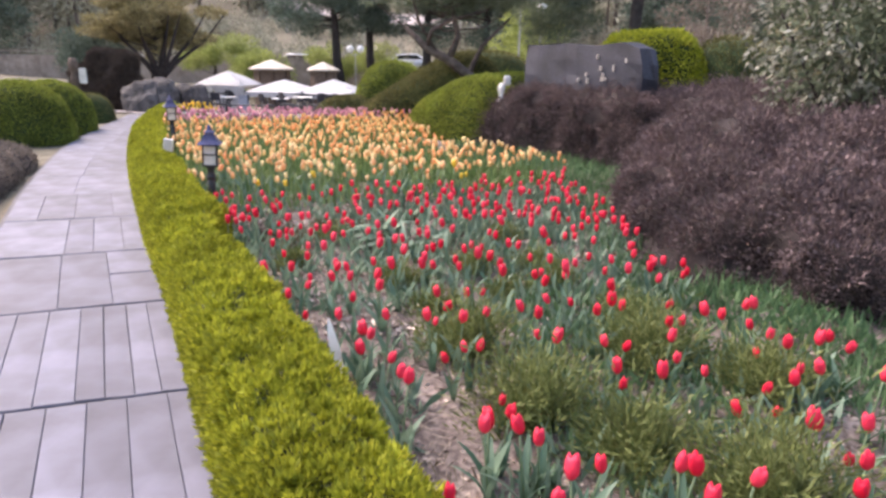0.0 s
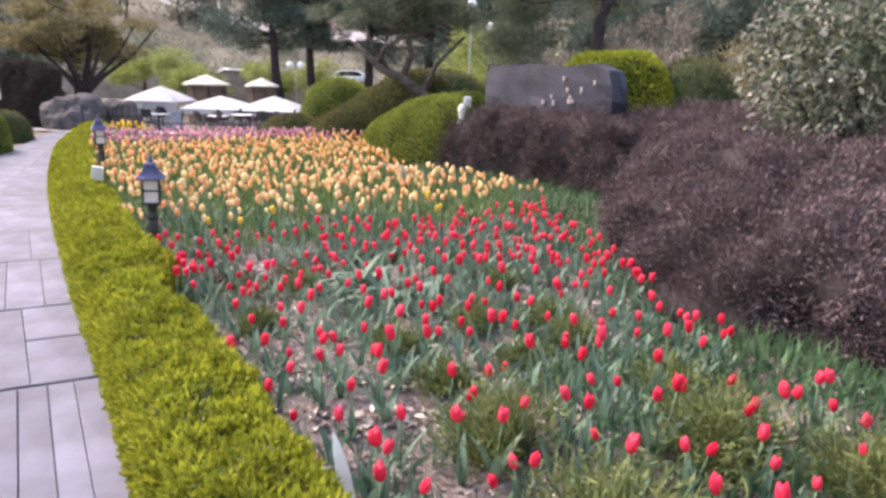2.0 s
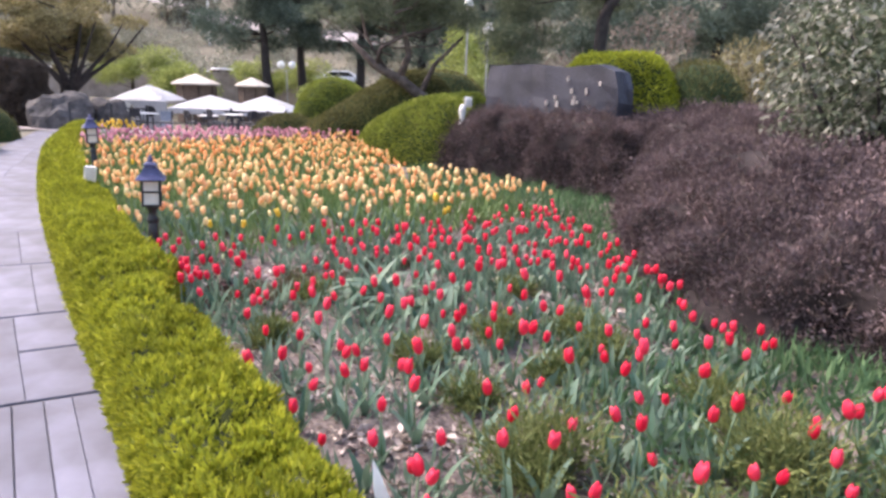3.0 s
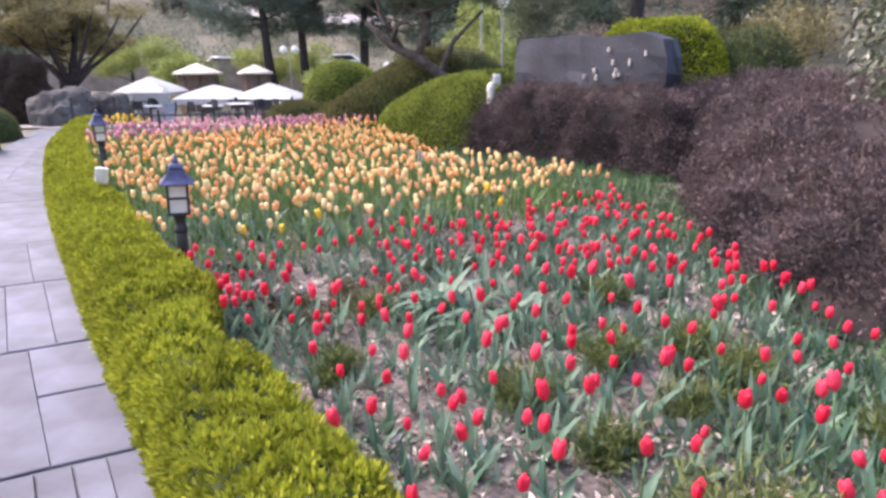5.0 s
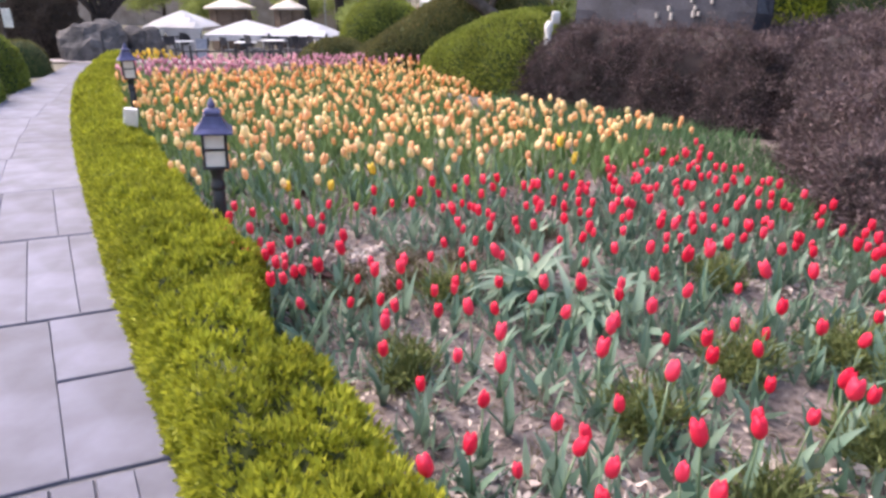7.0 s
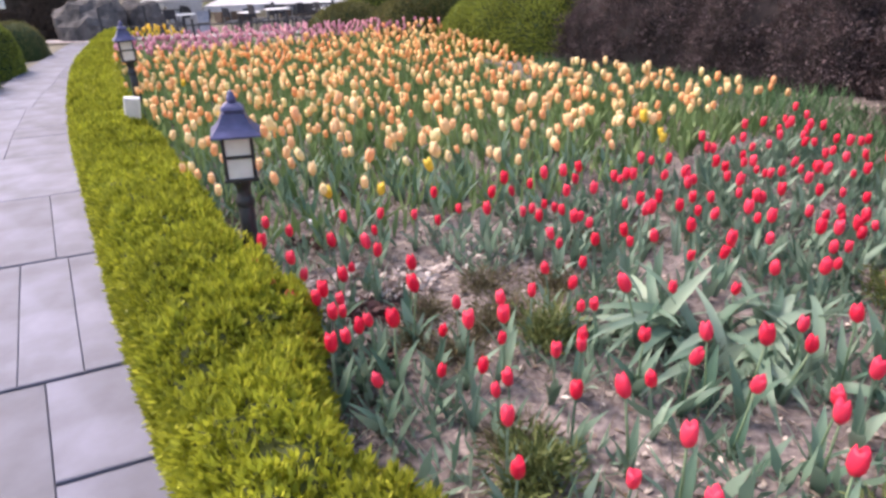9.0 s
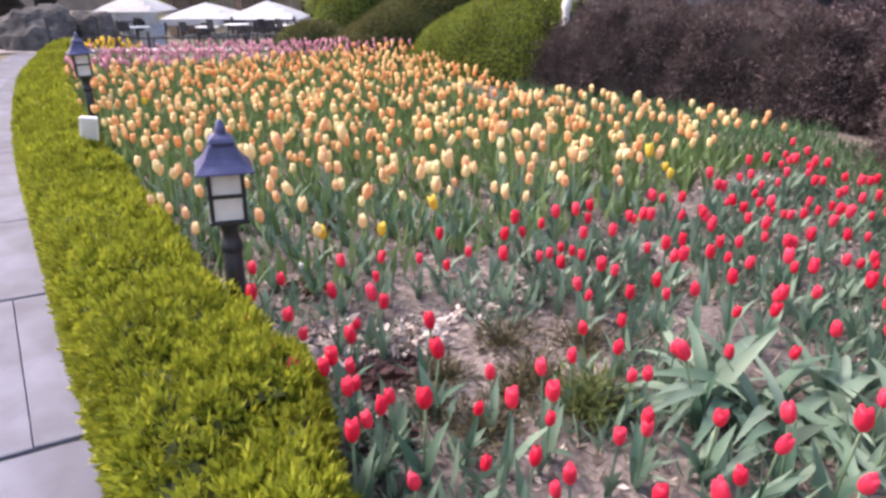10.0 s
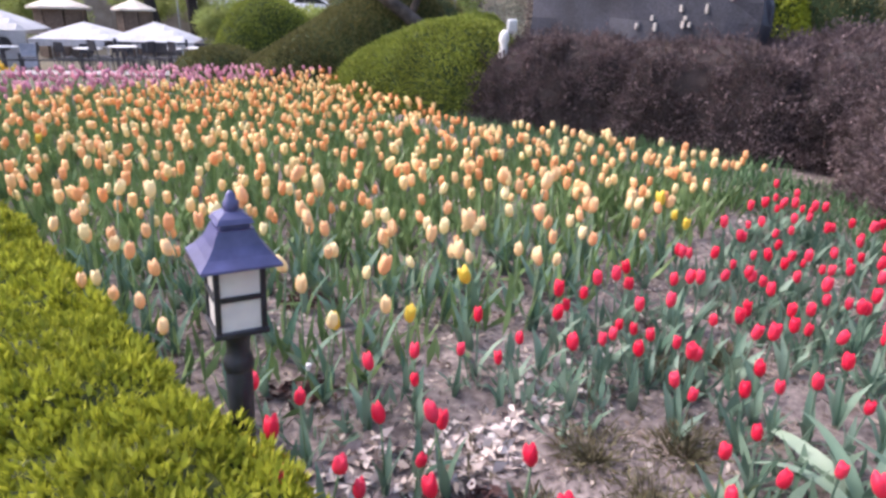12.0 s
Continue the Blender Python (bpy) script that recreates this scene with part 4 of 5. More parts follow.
# ---- ferny tufts among the tulips ----
for i, (x, y, r) in enumerate([(0.66, 2.75, 0.22), (0.96, 2.15, 0.25), (1.58, 2.68, 0.24), (1.72, 1.6, 0.26), (1.24, 3.8, 0.16), (0.19, 3.74, 0.15), (0.69, 4.06, 0.15), (1.16, 4.12, 0.15), (0.9, 3.58, 0.14), (0.46, 3.36, 0.14), (-0.65, 4.05, 0.12), (1.62, 3.3, 0.17), (0.95, 4.9, 0.13), (-0.5, 4.75, 0.12), (2.05, 2.4, 0.2), (1.35, 1.9, 0.2)]):
    rng = np.random.default_rng(100 + i)
    r = r * 1.15 if y < 3 else r
    tuft = holder("fern_tuft", x, y, soil_z(x, y) - 0.01, "feathery olive green tuft growing in the soil", "plant", "ferny tufts")
    for k in range(7):
        n = int((2100 if y < 3 else 1400) * r)
        way = np.array([math.cos(k * 0.9), math.sin(k * 0.9), rng.uniform(0.5, 1.1)]) if k < 6 else np.array([0.05, 0, 1.2])
        way = way / np.linalg.norm(way)
        along_f = rng.random((n, 1))
        p = way * along_f * r * 1.05 + rng.normal(0, 0.26, (n, 3)) * r * (0.35 + 0.65 * along_f)
        p[:, 2] = np.abs(p[:, 2])
        leaves("foliage", p, np.tile(way, (n, 1)) + np.array([0, 0, 0.3]), 0.055, 0.008, M["fern"], rng, tuft, spread=0.6)

# withered brown tufts about the bare soil
for i, (x, y, r) in enumerate([(-0.7, 5.24, 0.13), (-0.65, 4.97, 0.14), (-0.4, 5.18, 0.12), (-0.73, 4.87, 0.12), (-0.87, 4.7, 0.13), (-1.04, 4.82, 0.1), (-0.97, 5.03, 0.1), (-0.68, 4.2, 0.14), (-0.15, 5.66, 0.11), (0.13, 5.68, 0.11)]):
    rng = np.random.default_rng(140 + i)
    tuft = holder("withered_tuft", x, y, soil_z(x, y) - 0.01, "withered olive brown tuft in the soil", "plant", "withered tufts")
    n = int(5200 * r)
    way = unit(rng.normal(0, 1, (n, 3)) * np.array([1, 1, 0.5]) + np.array([0, 0, 0.7]))
    leaves("foliage", way * r * rng.random((n, 1)) * np.array([1.1, 1.1, 0.8]), way, 0.05, 0.006, M["fern_brown"], rng, tuft, spread=0.5)

# ---- clump of broad strap leaves ----
rng = np.random.default_rng(55)
for cx, cy, count in [(-0.03, 4.76, 24), (0.12, 4.6, 18), (0.33, 4.68, 24)]:
    strap = holder("strap_leaf_plant", cx, cy, soil_z(cx, cy) - 0.01, "clump of broad pale green arching strap leaves", "plant", "strap-leaved plants")
    for k in range(count):
        v, f = blade(rng.uniform(0.28, 0.42), rng.uniform(0.04, 0.06), rng.uniform(0.15, 0.6), rng.uniform(0.6, 1.3) if k % 6 == 0 else rng.uniform(1.6, 2.8), 10)
        lf = piece("leaf", v, f, M["strap"], strap)
        lf.matrix_basis = pose(0.07 * rng.normal(), 0.07 * rng.normal(), 0, rng.normal(0, 14), rng.normal(0, 10), rng.uniform(0, 360))

# ---- white label stake ----
bm = bmesh.new()
outline = [(-0.021, 0.0), (0.021, 0.0), (0.024, 0.3), (0.012, 0.39), (0.0, 0.44), (-0.018, 0.36), (-0.023, 0.28)]
lo = [bm.verts.new((x, -0.004, z)) for x, z in outline]
hi = [bm.verts.new((x, 0.004, z)) for x, z in outline]
bm.faces.new(lo)
bm.faces.new(hi[::-1])
for k in range(len(outline)):
    bm.faces.new((lo[k], lo[(k + 1) % 7], hi[(k + 1) % 7], hi[k]))
stake = tagged(part("stake", bm, M["white_paint"]), "white pointed plant stake leaning in the soil", "stake")
stake.matrix_basis = pose(0.13, 2.22, 0.14, -22, -13, 8)


# ---- garden lanterns ----
def garden_lantern():
    t = holder("garden_lantern", 0, 0, 0, "navy garden lantern post with frosted panes beside the hedge", "lantern", "garden lanterns")
    bm = bmesh.new()
    turned(bm, [(0.036, -0.12), (0.036, 0.42), (0.033, 0.425)], 18)
    part("post", bm, M["lamp_black"], t, "black post", True)
    bm = bmesh.new()
    turned(bm, [(0.036, 0.415), (0.041, 0.42), (0.042, 0.44), (0.038, 0.455), (0.031, 0.47), (0.032, 0.505), (0.042, 0.525), (0.046, 0.54), (0.03, 0.545)], 20)
    part("collar", bm, M["lamp_black"], t, "turned black collar", True)
    b = 0.058
    bm = bmesh.new()
    box(bm, -b - 0.012, b + 0.012, -b - 0.012, b + 0.012, 0.545, 0.56, 0.003)
    part("base_plate", bm, M["lamp_black"], t)
    for sx in (-1, 1):
        for sy in (-1, 1):
            bm = bmesh.new()
            x, y = sx * b, sy * b
            box(bm, x - 0.007, x + 0.007, y - 0.007, y + 0.007, 0.56, 0.745, 0.0015)
            part("corner_bar", bm, M["lamp_black"], t)
    for k in range(4):
        m = pose(0, 0, 0, 0, 0, 90 * k)
        bm = bmesh.new()
        box(bm, -b + 0.0075, b - 0.0075, b - 0.003, b, 0.5605, 0.7445, 0, m)
        pane = part("pane", bm, M["frosted"], t, "frosted white pane")
        bm = bmesh.new()
        box(bm, -b + 0.0075, b - 0.0075, b + 0.001, b + 0.009, 0.648, 0.659, 0.001, m)
        part("cross_bar", bm, M["lamp_black"], pane)
        bm = bmesh.new()
        box(bm, -b + 0.0075, b - 0.0075, b + 0.001, b + 0.008, 0.733, 0.7445, 0.001, m)
        part("top_rail", bm, M["lamp_black"], t)
    bm = bmesh.new()
    levels = [(0.1, 0.742), (0.1, 0.749), (0.079, 0.77), (0.062, 0.793), (0.052, 0.815), (0.046, 0.828), (0.046, 0.832)]
    rings = [[bm.verts.new((sx * r, sy * r, z)) for sx, sy in ((-1, -1), (1, -1), (1, 1), (-1, 1))] for r, z in levels]
    for a, c in zip(rings, rings[1:]):
        for k in range(4):
            bm.faces.new((a[k], a[(k + 1) % 4], c[(k + 1) % 4], c[k]))
    bm.faces.new(rings[0][::-1])
    bm.faces.new(rings[-1])
    roof = part("roof", bm, M["lamp_paint"], t, "flared navy hipped roof")
    bm = bmesh.new()
    levels = [(0.036, 0.8325), (0.036, 0.842), (0.047, 0.846), (0.039, 0.858), (0.02, 0.872)]
    rings = [[bm.verts.new((sx * r, sy * r, z)) for sx, sy in ((-1, -1), (1, -1), (1, 1), (-1, 1))] for r, z in levels]
    for a, c in zip(rings, rings[1:]):
        for k in range(4):
            bm.faces.new((a[k], a[(k + 1) % 4], c[(k + 1) % 4], c[k]))
    bm.faces.new(rings[0][::-1])
    bm.faces.new(rings[-1])
    part("cap", bm, M["lamp_paint"], roof)
    bm = bmesh.new()
    turned(bm, [(0.017, 0.871), (0.02, 0.878), (0.02, 0.893), (0.014, 0.9), (0.012, 0.913), (0.004, 0.922)], 14)
    part("finial", bm, M["lamp_paint"], roof, "", True)
    return t


lantern = garden_lantern()
lantern.matrix_basis = pose(-1.785, 5.34, 0.185, 0, 2.2, 0) @ pose(0, 0, 0, 0, 0, 17)
copy_thing(lantern, pose(-3.92, 9.05, 0.24, 0, 0, 30))

# small white floodlight box on a stake at the hedge
fl = holder("garden_floodlight", -3.42, 7.75, 0.19, "small white box floodlight on a stake at the hedge", "floodlight", turn=20)
bm = bmesh.new()
box(bm, -0.06, 0.06, -0.035, 0.035, 0.31, 0.48, 0.01, pose(0, 0, 0, 0, 8, 0))
part("housing", bm, M["white_paint"], fl)
bm = bmesh.new()
box(bm, -0.05, 0.05, -0.041, -0.0355, 0.322, 0.468, 0.002, pose(0, 0, 0, 0, 8, 0))
part("front", bm, M["frosted"], fl)
bm = bmesh.new()
tube(bm, [(0.02, 0, -0.15), (0.045, 0, 0.33)], [0.01, 0.01], 8)
part("stake", bm, M["grey_metal"], fl)

# ---- dark engraved stone ----
stone = holder("memorial_stone", 2.42, 10.78, 0.1, "broad dark polished granite stone with chipped pale marks", "stone", turn=-54.5)
bm = bmesh.new()
box(bm, -1.36, 1.44, -0.16, 0.16, 0.0, 1.93)
bmesh.ops.subdivide_edges(bm, edges=bm.edges[:], cuts=7, use_grid_fill=True)
for v in bm.verts:
    v.co += Vector((noise.noise(v.co * 1.7), noise.noise(v.co * 1.7 + Vector((9, 0, 0))), noise.noise(v.co * 1.7 + Vector((0, 9, 0))))) * 0.07
    if v.co.z > 1.7:
        v.co.x *= 0.965
    if v.co.z > 1.3 and v.co.x > 1.1:
        v.co.z -= 0.4 * (v.co.x - 1.1) * (v.co.z - 1.3) / 0.7
    if v.co.y < -0.1 and v.co.x < -0.15:
        v.co.y += 0.06
part("body", bm, M["granite"], stone, smooth=False)
rng = np.random.default_rng(8)
for k in range(10):
    bm = bmesh.new()
    x, z = rng.uniform(0.1, 1.4), rng.uniform(1.3, 1.75)
    box(bm, x - 0.014, x + 0.016, -0.2, -0.1, z - rng.uniform(0.02, 0.08), z + 0.02, 0.004)
    part("pale_mark", bm, M["pale_stone"], stone)

# small white figure stone by it
fig = holder("garden_ornament", 1.12, 11.62, 0.2, "small white rounded stone ornament on a plinth", "ornament")
bm = bmesh.new()
turned(bm, [(0.07, -0.1), (0.07, 0.85), (0.06, 0.9), (0.045, 0.98), (0.07, 1.05), (0.06, 1.12), (0.02, 1.17)], 14)
part("body", bm, M["white_paint"], fig, smooth=True)
bm = bmesh.new()
box(bm, 0.03, 0.17, -0.03, 0.03, 1.12, 1.3, 0.029, pose(0, 0, 0, 0, 0, 10))
part("head", bm, M["white_paint"], fig, smooth=True)


# ---- trees ----
def tree(name, x, y, z0, stems, clump_list, leaf_mat, bark_mat, count, length, width, seed, label, flat=0.5, spread=0.6, category="tree"):
    """stems: (points, radii) pairs; clump_list: (x, y, z, radius), all about the base."""
    rng = np.random.default_rng(seed)
    t = holder(name, x, y, z0, label, category)
    for k, (pts, radii) in enumerate(stems):
        bm = bmesh.new()
        tube(bm, pts, radii, 9 if k == 0 else 6)
        part("limb" if k else "trunk", bm, bark_mat, t, smooth=True)
    c = [q[:3] for q in clump_list]
    r = [q[3] for q in clump_list]
    pts, d = clumps(c, r, count, rng, flat)
    leaves("crown", pts, d + np.array([0, 0, 0.25]), length, width, leaf_mat, rng, t, spread=spread)
    return t


def crown(rng, n, cx, cy, cz, rx, ry, rz, r0, r1):
    """Clumps set in layers through a crown."""
    out = []
    for _ in range(n):
        d = unit(rng.normal(0, 1, (1, 3)))[0] * rng.random() ** 0.4
        out.append((cx + d[0] * rx, cy + d[1] * ry, cz + d[2] * rz, rng.uniform(r0, r1)))
    return out


def limbs(rng, base, clump_list, every, r0):
    out = []
    for q in clump_list[::every]:
        q = np.array(q[:3])
        reach = math.hypot(q[0] - base[0], q[1] - base[1])
        foot = np.array([base[0], base[1], min(max(base[2] * rng.uniform(0.75, 1.15), q[2] - 0.45 * reach - 0.1), q[2])])
        bend = 0.5 * (foot + q) + np.array([rng.normal(0, 0.08), rng.normal(0, 0.08), -0.12 * reach])
        out.append(([tuple(foot), tuple(bend), tuple(q)], [r0, r0 * 0.6, r0 * 0.2]))
    return out


rng = np.random.default_rng(77)
# leaning pine behind the yews
cl = crown(rng, 26, -0.8, 0.3, 3.25, 2.1, 1.0, 0.65, 0.25, 0.5)
tree("pine_tree", 1.05, 14.45, 0.0, [([(0.1, 0, -0.1), (0.0, 0, 0.75), (-0.35, 0, 1.28), (-1.05, 0, 1.78), (-1.55, 0.05, 2.02), (-2.05, 0.1, 2.48)], [0.13, 0.125, 0.12, 0.105, 0.085, 0.05]),
     ([(-1.05, 0, 1.78), (-0.85, 0.1, 2.3), (-1.0, 0.1, 2.9), (-0.7, 0.1, 3.4)], [0.09, 0.07, 0.05, 0.03]), ([(-1.55, 0.05, 2.02), (-1.45, 0, 2.4), (-1.0, 0, 2.65), (-0.2, 0, 2.85)], [0.06, 0.05, 0.04, 0.02]),
     ([(-1.3, 0, 1.9), (-1.75, 0.1, 2.6), (-1.9, 0.1, 3.2)], [0.06, 0.04, 0.02]), ([(-0.6, 0, 1.46), (-0.3, 0.2, 2.1), (0.3, 0.2, 2.7)], [0.07, 0.05, 0.03])] + limbs(rng, (-1.2, 0, 2.4), cl, 1, 0.025),
     cl, M["pine"], M["bark"], 15000, 0.13, 0.018, 1, "leaning grey-barked pine with a thin spreading crown")
# dark crooked pine behind the stone
cl = crown(rng, 22, -0.55, 0.6, 3.6, 1.9, 0.8, 0.6, 0.28, 0.55) + crown(rng, 10, -1.25, 0.6, 2.5, 0.7, 0.6, 0.5, 0.24, 0.4)
tree("pine_tree", 3.42, 11.6, 0.0, [([(0, 0, 0), (0.0, 0, 1.5), (0.0, 0, 2.25), (0.02, 0, 2.83), (0.12, 0, 3.11), (0.28, -0.04, 3.32), (0.71, -0.08, 3.36), (1.03, -0.08, 3.35), (1.5, -0.08, 3.49)], [0.13, 0.12, 0.11, 0.107, 0.103, 0.087, 0.067, 0.047, 0.016]),
     ([(0.16, 0, 3.15), (-0.2, -0.04, 3.35), (-0.47, 0, 3.82)], [0.07, 0.055, 0.024])] + limbs(rng, (0.08, 0, 2.95), cl[:22], 3, 0.024),
     cl, M["pine"], M["bark_dark"], 26000, 0.1, 0.014, 2, "dark crooked pine with a wide layered crown")
# bare brown shrubs beyond
for i, (x, y, r, h) in enumerate([(6.2, 17.5, 1.6, 3.0), (8.6, 16.0, 1.7, 3.4), (4.6, 19.0, 1.5, 3.2), (10.5, 13.0, 1.8, 3.6), (9.2, 11.0, 1.3, 2.8), (12.5, 16.5, 2.2, 4.6), (7.8, 21.0, 2.4, 5.0)]):
    cl = crown(rng, 9, 0, 0, h * 0.6, r * 0.7, r * 0.6, h * 0.3, 0.4, 0.8)
    mat = (M["brown_leaf"], M["olive"], M["brown_leaf"], M["pine"])[i % 4]
    tree("tall_shrub", x, y, -0.05, [([(0, 0, 0), (0.1, 0, h * 0.4), (0.05, 0.1, h * 0.75)], [0.06, 0.045, 0.02])] + limbs(rng, (0.0, 0, h * 0.3), cl, 1, 0.025), cl, mat, M["bark"], 3800, 0.14, 0.03, 30 + i,
         ("brown twiggy shrub just coming into leaf", "olive brown twiggy shrub behind the bushes")[i % 2], flat=0.9, category="shrub")
# spreading tree behind the boulders
cl = crown(rng, 46, -0.5, 0.0, 4.0, 3.3, 2.0, 1.5, 0.45, 0.85)
tree("spreading_tree", -12.75, 26.3, -0.5, [([(0.05, 0, 0), (0.0, 0, 0.9), (0.0, 0, 1.5)], [0.32, 0.28, 0.25])] + [([(0.0, 0, 1.35), (0.45 * a, 0.1 * b, 2.1), (1.1 * a, 0.5 * b, 3.0), (1.6 * a, 0.6 * b, 4.0)], [0.12, 0.09, 0.06, 0.025]) for a, b in ((-1.5, 1), (-1.1, -1), (-0.7, 0.4), (-0.3, -1), (0.1, 1), (0.5, -0.5), (0.9, -1), (1.3, 0.3), (1.7, 1))] + limbs(rng, (0, 0, 2.2), cl, 2, 0.035),
     cl, M["olive"], M["bark_dark"], 19000, 0.2, 0.05, 3, "spreading olive brown pine with several stems", flat=0.24)
for i, (x, y, h, r, mat) in enumerate([(-16.2, 27.5, 3.6, 1.4, "pine_blue"), (-16.0, 20.5, 5.4, 1.3, "pine_blue"), (-24.5, 28, 6.5, 2.6, "pine"), (-18.0, 36, 6.0, 2.4, "olive")]):
    cl = crown(rng, 16, 0, 0, h * 0.62, r, r * 0.8, h * 0.33, 0.5, 0.95)
    tree("conifer", x, y, ground_z(x, y), [([(0, 0, 0), (0.1, 0, h * 0.5), (0, 0, h * 0.95)], [0.22, 0.16, 0.04])] + limbs(rng, (0, 0, h * 0.4), cl, 2, 0.04), cl, M[mat], M["bark_dark"], 7000, 0.22, 0.05, 50 + i,
         "dark blue-green conifer at the garden's edge", flat=0.5)
# tall pines beyond the terrace
for i, (x, y, h, lean, r) in enumerate([(-7.4, 38.0, 8.6, -0.4, 3.0), (-5.9, 40.0, 8.2, -0.2, 2.6), (-2.6, 39.0, 8.8, 0.2, 2.6), (0.8, 36.0, 8.5, 0.3, 2.8), (4.2, 33.0, 8.8, -0.2, 2.8), (8.5, 30.0, 9.5, 0.2, 3.2), (13.0, 27.0, 9.0, 0.1, 3.0)]):
    cl = crown(rng, 28, lean * 2, 0, h * 0.64, r, r * 0.7, h * 0.27, 0.6, 1.15)
    tree("pine_tree", x, y, ground_z(x, y), [([(0, 0, -0.2), (lean * 0.8, 0, h * 0.25), (lean * 1.0, 0, h * 0.5), (lean * 2, 0, h * 0.9)], [0.32, 0.26, 0.2, 0.06])] + limbs(rng, (lean, 0, h * 0.5), cl, 2, 0.06),
         cl, M["pine_blue"], M["bark_dark"], 15000, 0.26, 0.05, 70 + i, "tall dark pine beyond the cafe terrace", flat=0.5)
# fresh green willows on the bank
for i, (x, y, h, r) in enumerate([(-13.9, 39.0, 3.6, 1.9), (-11.9, 37.0, 2.6, 1.4), (-16.5, 41.0, 3.4, 1.8), (-6.0, 43.0, 3.0, 2.0), (-9.0, 42.0, 3.2, 1.6), (-3.8, 33.5, 2.4, 1.1), (2.0, 24.0, 2.6, 1.2), (0.2, 26.5, 2.6, 1.4), (2.7, 21.5, 4.0, 1.4)]):
    cl = crown(rng, 14, 0, 0, h * 0.55, r, r * 0.8, h * 0.35, 0.45, 0.8)
    tree("spring_tree", x, y, ground_z(x, y), [([(0, 0, -0.1), (0.1, 0, h * 0.5), (0, 0, h * 0.8)], [0.12, 0.08, 0.03])] + limbs(rng, (0, 0, h * 0.3), cl, 2, 0.03), cl, M["spring"], M["bark"], 5200, 0.2, 0.05, 90 + i,
         "small tree in fresh yellow-green spring leaf", flat=0.8)

# ---- boulders and dark bush at the path's end ----
for i, (x, y, rx, ry, h, mat, lab) in enumerate([(-10.5, 21.2, 1.0, 0.8, 1.12, "boulder", "large rounded grey boulder at the path's end"), (-9.55, 22.0, 0.75, 0.6, 1.05, "boulder_dark", "dark boulder leaning on a grey one")]):
    v, f = rounded(oval(0, 0, rx, ry, i * 25, 9), h, 0, 3.2, 9, 24, 0.34, 0.9, i * 5.0 + 3)
    st = tagged(piece("boulder", v, f, M[mat], smooth=False), lab, "boulder", "boulders")
    st.location = (x, y, ground_z(x, y) - 0.02)
shrub("dark_bush", oval(-12.75, 22.6, 1.4, 0.9, 0), 2.1, M["purple_shade_core"], M["twig"], 3400, 0.07, 0.034, 41, "dark purple-leaved irregular bush behind the boulders", "bush", -0.2, 2.2, 0.42, 1.3)

# ---- carved wooden sign at the path ----
sg = holder("wooden_sign", -11.1, 17.97, -0.06, "dark carved wooden signpost with a white plate", "sign")
bm = bmesh.new()
turned(bm, [(0.1, -0.1), (0.1, 0.5), (0.075, 0.58), (0.11, 0.7), (0.11, 0.86), (0.07, 0.95), (0.11, 1.06), (0.11, 1.2), (0.07, 1.3), (0.13, 1.42), (0.14, 1.6), (0.08, 1.74)], 10)
part("post", bm, M["brown_wood"], sg, smooth=True)
bm = bmesh.new()
box(bm, 0.14, 0.36, -0.02, 0.02, 1.02, 1.45, 0.01)
part("plate", bm, M["white_paint"], sg, "white plate")
bm = bmesh.new()
box(bm, 0.05, 0.16, -0.015, 0.015, 1.25, 1.3, 0.003)
part("bracket", bm, M["dark_metal"], sg)


# ---- cafe terrace: tents, huts, chairs, tables ----
def tent(x, y, w, d, eave, peak, z0, label, turn=0.0):
    t = holder("canopy_tent", x, y, z0, label, "tent", "cafe tents", turn)
    bm = bmesh.new()
    nx = 8
    grid = {}
    for i in range(nx + 1):
        for j in range(nx + 1):
            u, v = 2 * i / nx - 1, 2 * j / nx - 1
            k = max(abs(u), abs(v))
            grid[i, j] = bm.verts.new((u * w / 2, v * d / 2, eave + (peak - eave) * (1 - k) ** 0.85))
    for i in range(nx):
        for j in range(nx):
            bm.faces.new((grid[i, j], grid[i + 1, j], grid[i + 1, j + 1], grid[i, j + 1]))
    part("canopy", bm, M["canvas"], t, smooth=False)
    for sy in (-1, 1):
        bm = bmesh.new()
        box(bm, -w / 2, w / 2, sy * d / 2 - 0.01, sy * d / 2 + 0.01, eave - 0.22, eave - 0.004)
        part("valance", bm, M["canvas"], t)
    for sx in (-1, 1):
        for sy in (-1, 1):
            bm = bmesh.new()
            tube(bm, [(sx * (w / 2 - 0.06), sy * (d / 2 - 0.06), 0), (sx * (w / 2 - 0.06), sy * (d / 2 - 0.06), eave)], [0.03, 0.03], 8)
            part("leg", bm, M["grey_metal"], t)
    return t


tz = ground_z(0, 30)
tent(-8.55, 30.0, 2.8, 3.0, 1.25, 1.8, tz, "white peaked canopy tent on the terrace")
tent(-6.15, 30.0, 2.9, 3.0, 1.22, 1.86, tz, "white peaked canopy tent beside another")
t1 = tent(-11.35, 30.3, 2.4, 2.6, 1.5, 2.15, tz, "white tent with a printed side wall")
bm = bmesh.new()
box(bm, -0.2, 1.15, -1.36, -1.33, 0.1, 1.45)
wall = part("side_wall", bm, M["canvas"], t1, "white printed side wall")
bm = bmesh.new()
turned(bm, [(0.2, 0), (0.24, 0.004), (0.2, 0.008)], 12)
pr = part("dark_print", bm, M["dark_metal"], t1, "dark round print")
pr.matrix_basis = pose(0.5, -1.366, 1.05, 90, 0, 0)


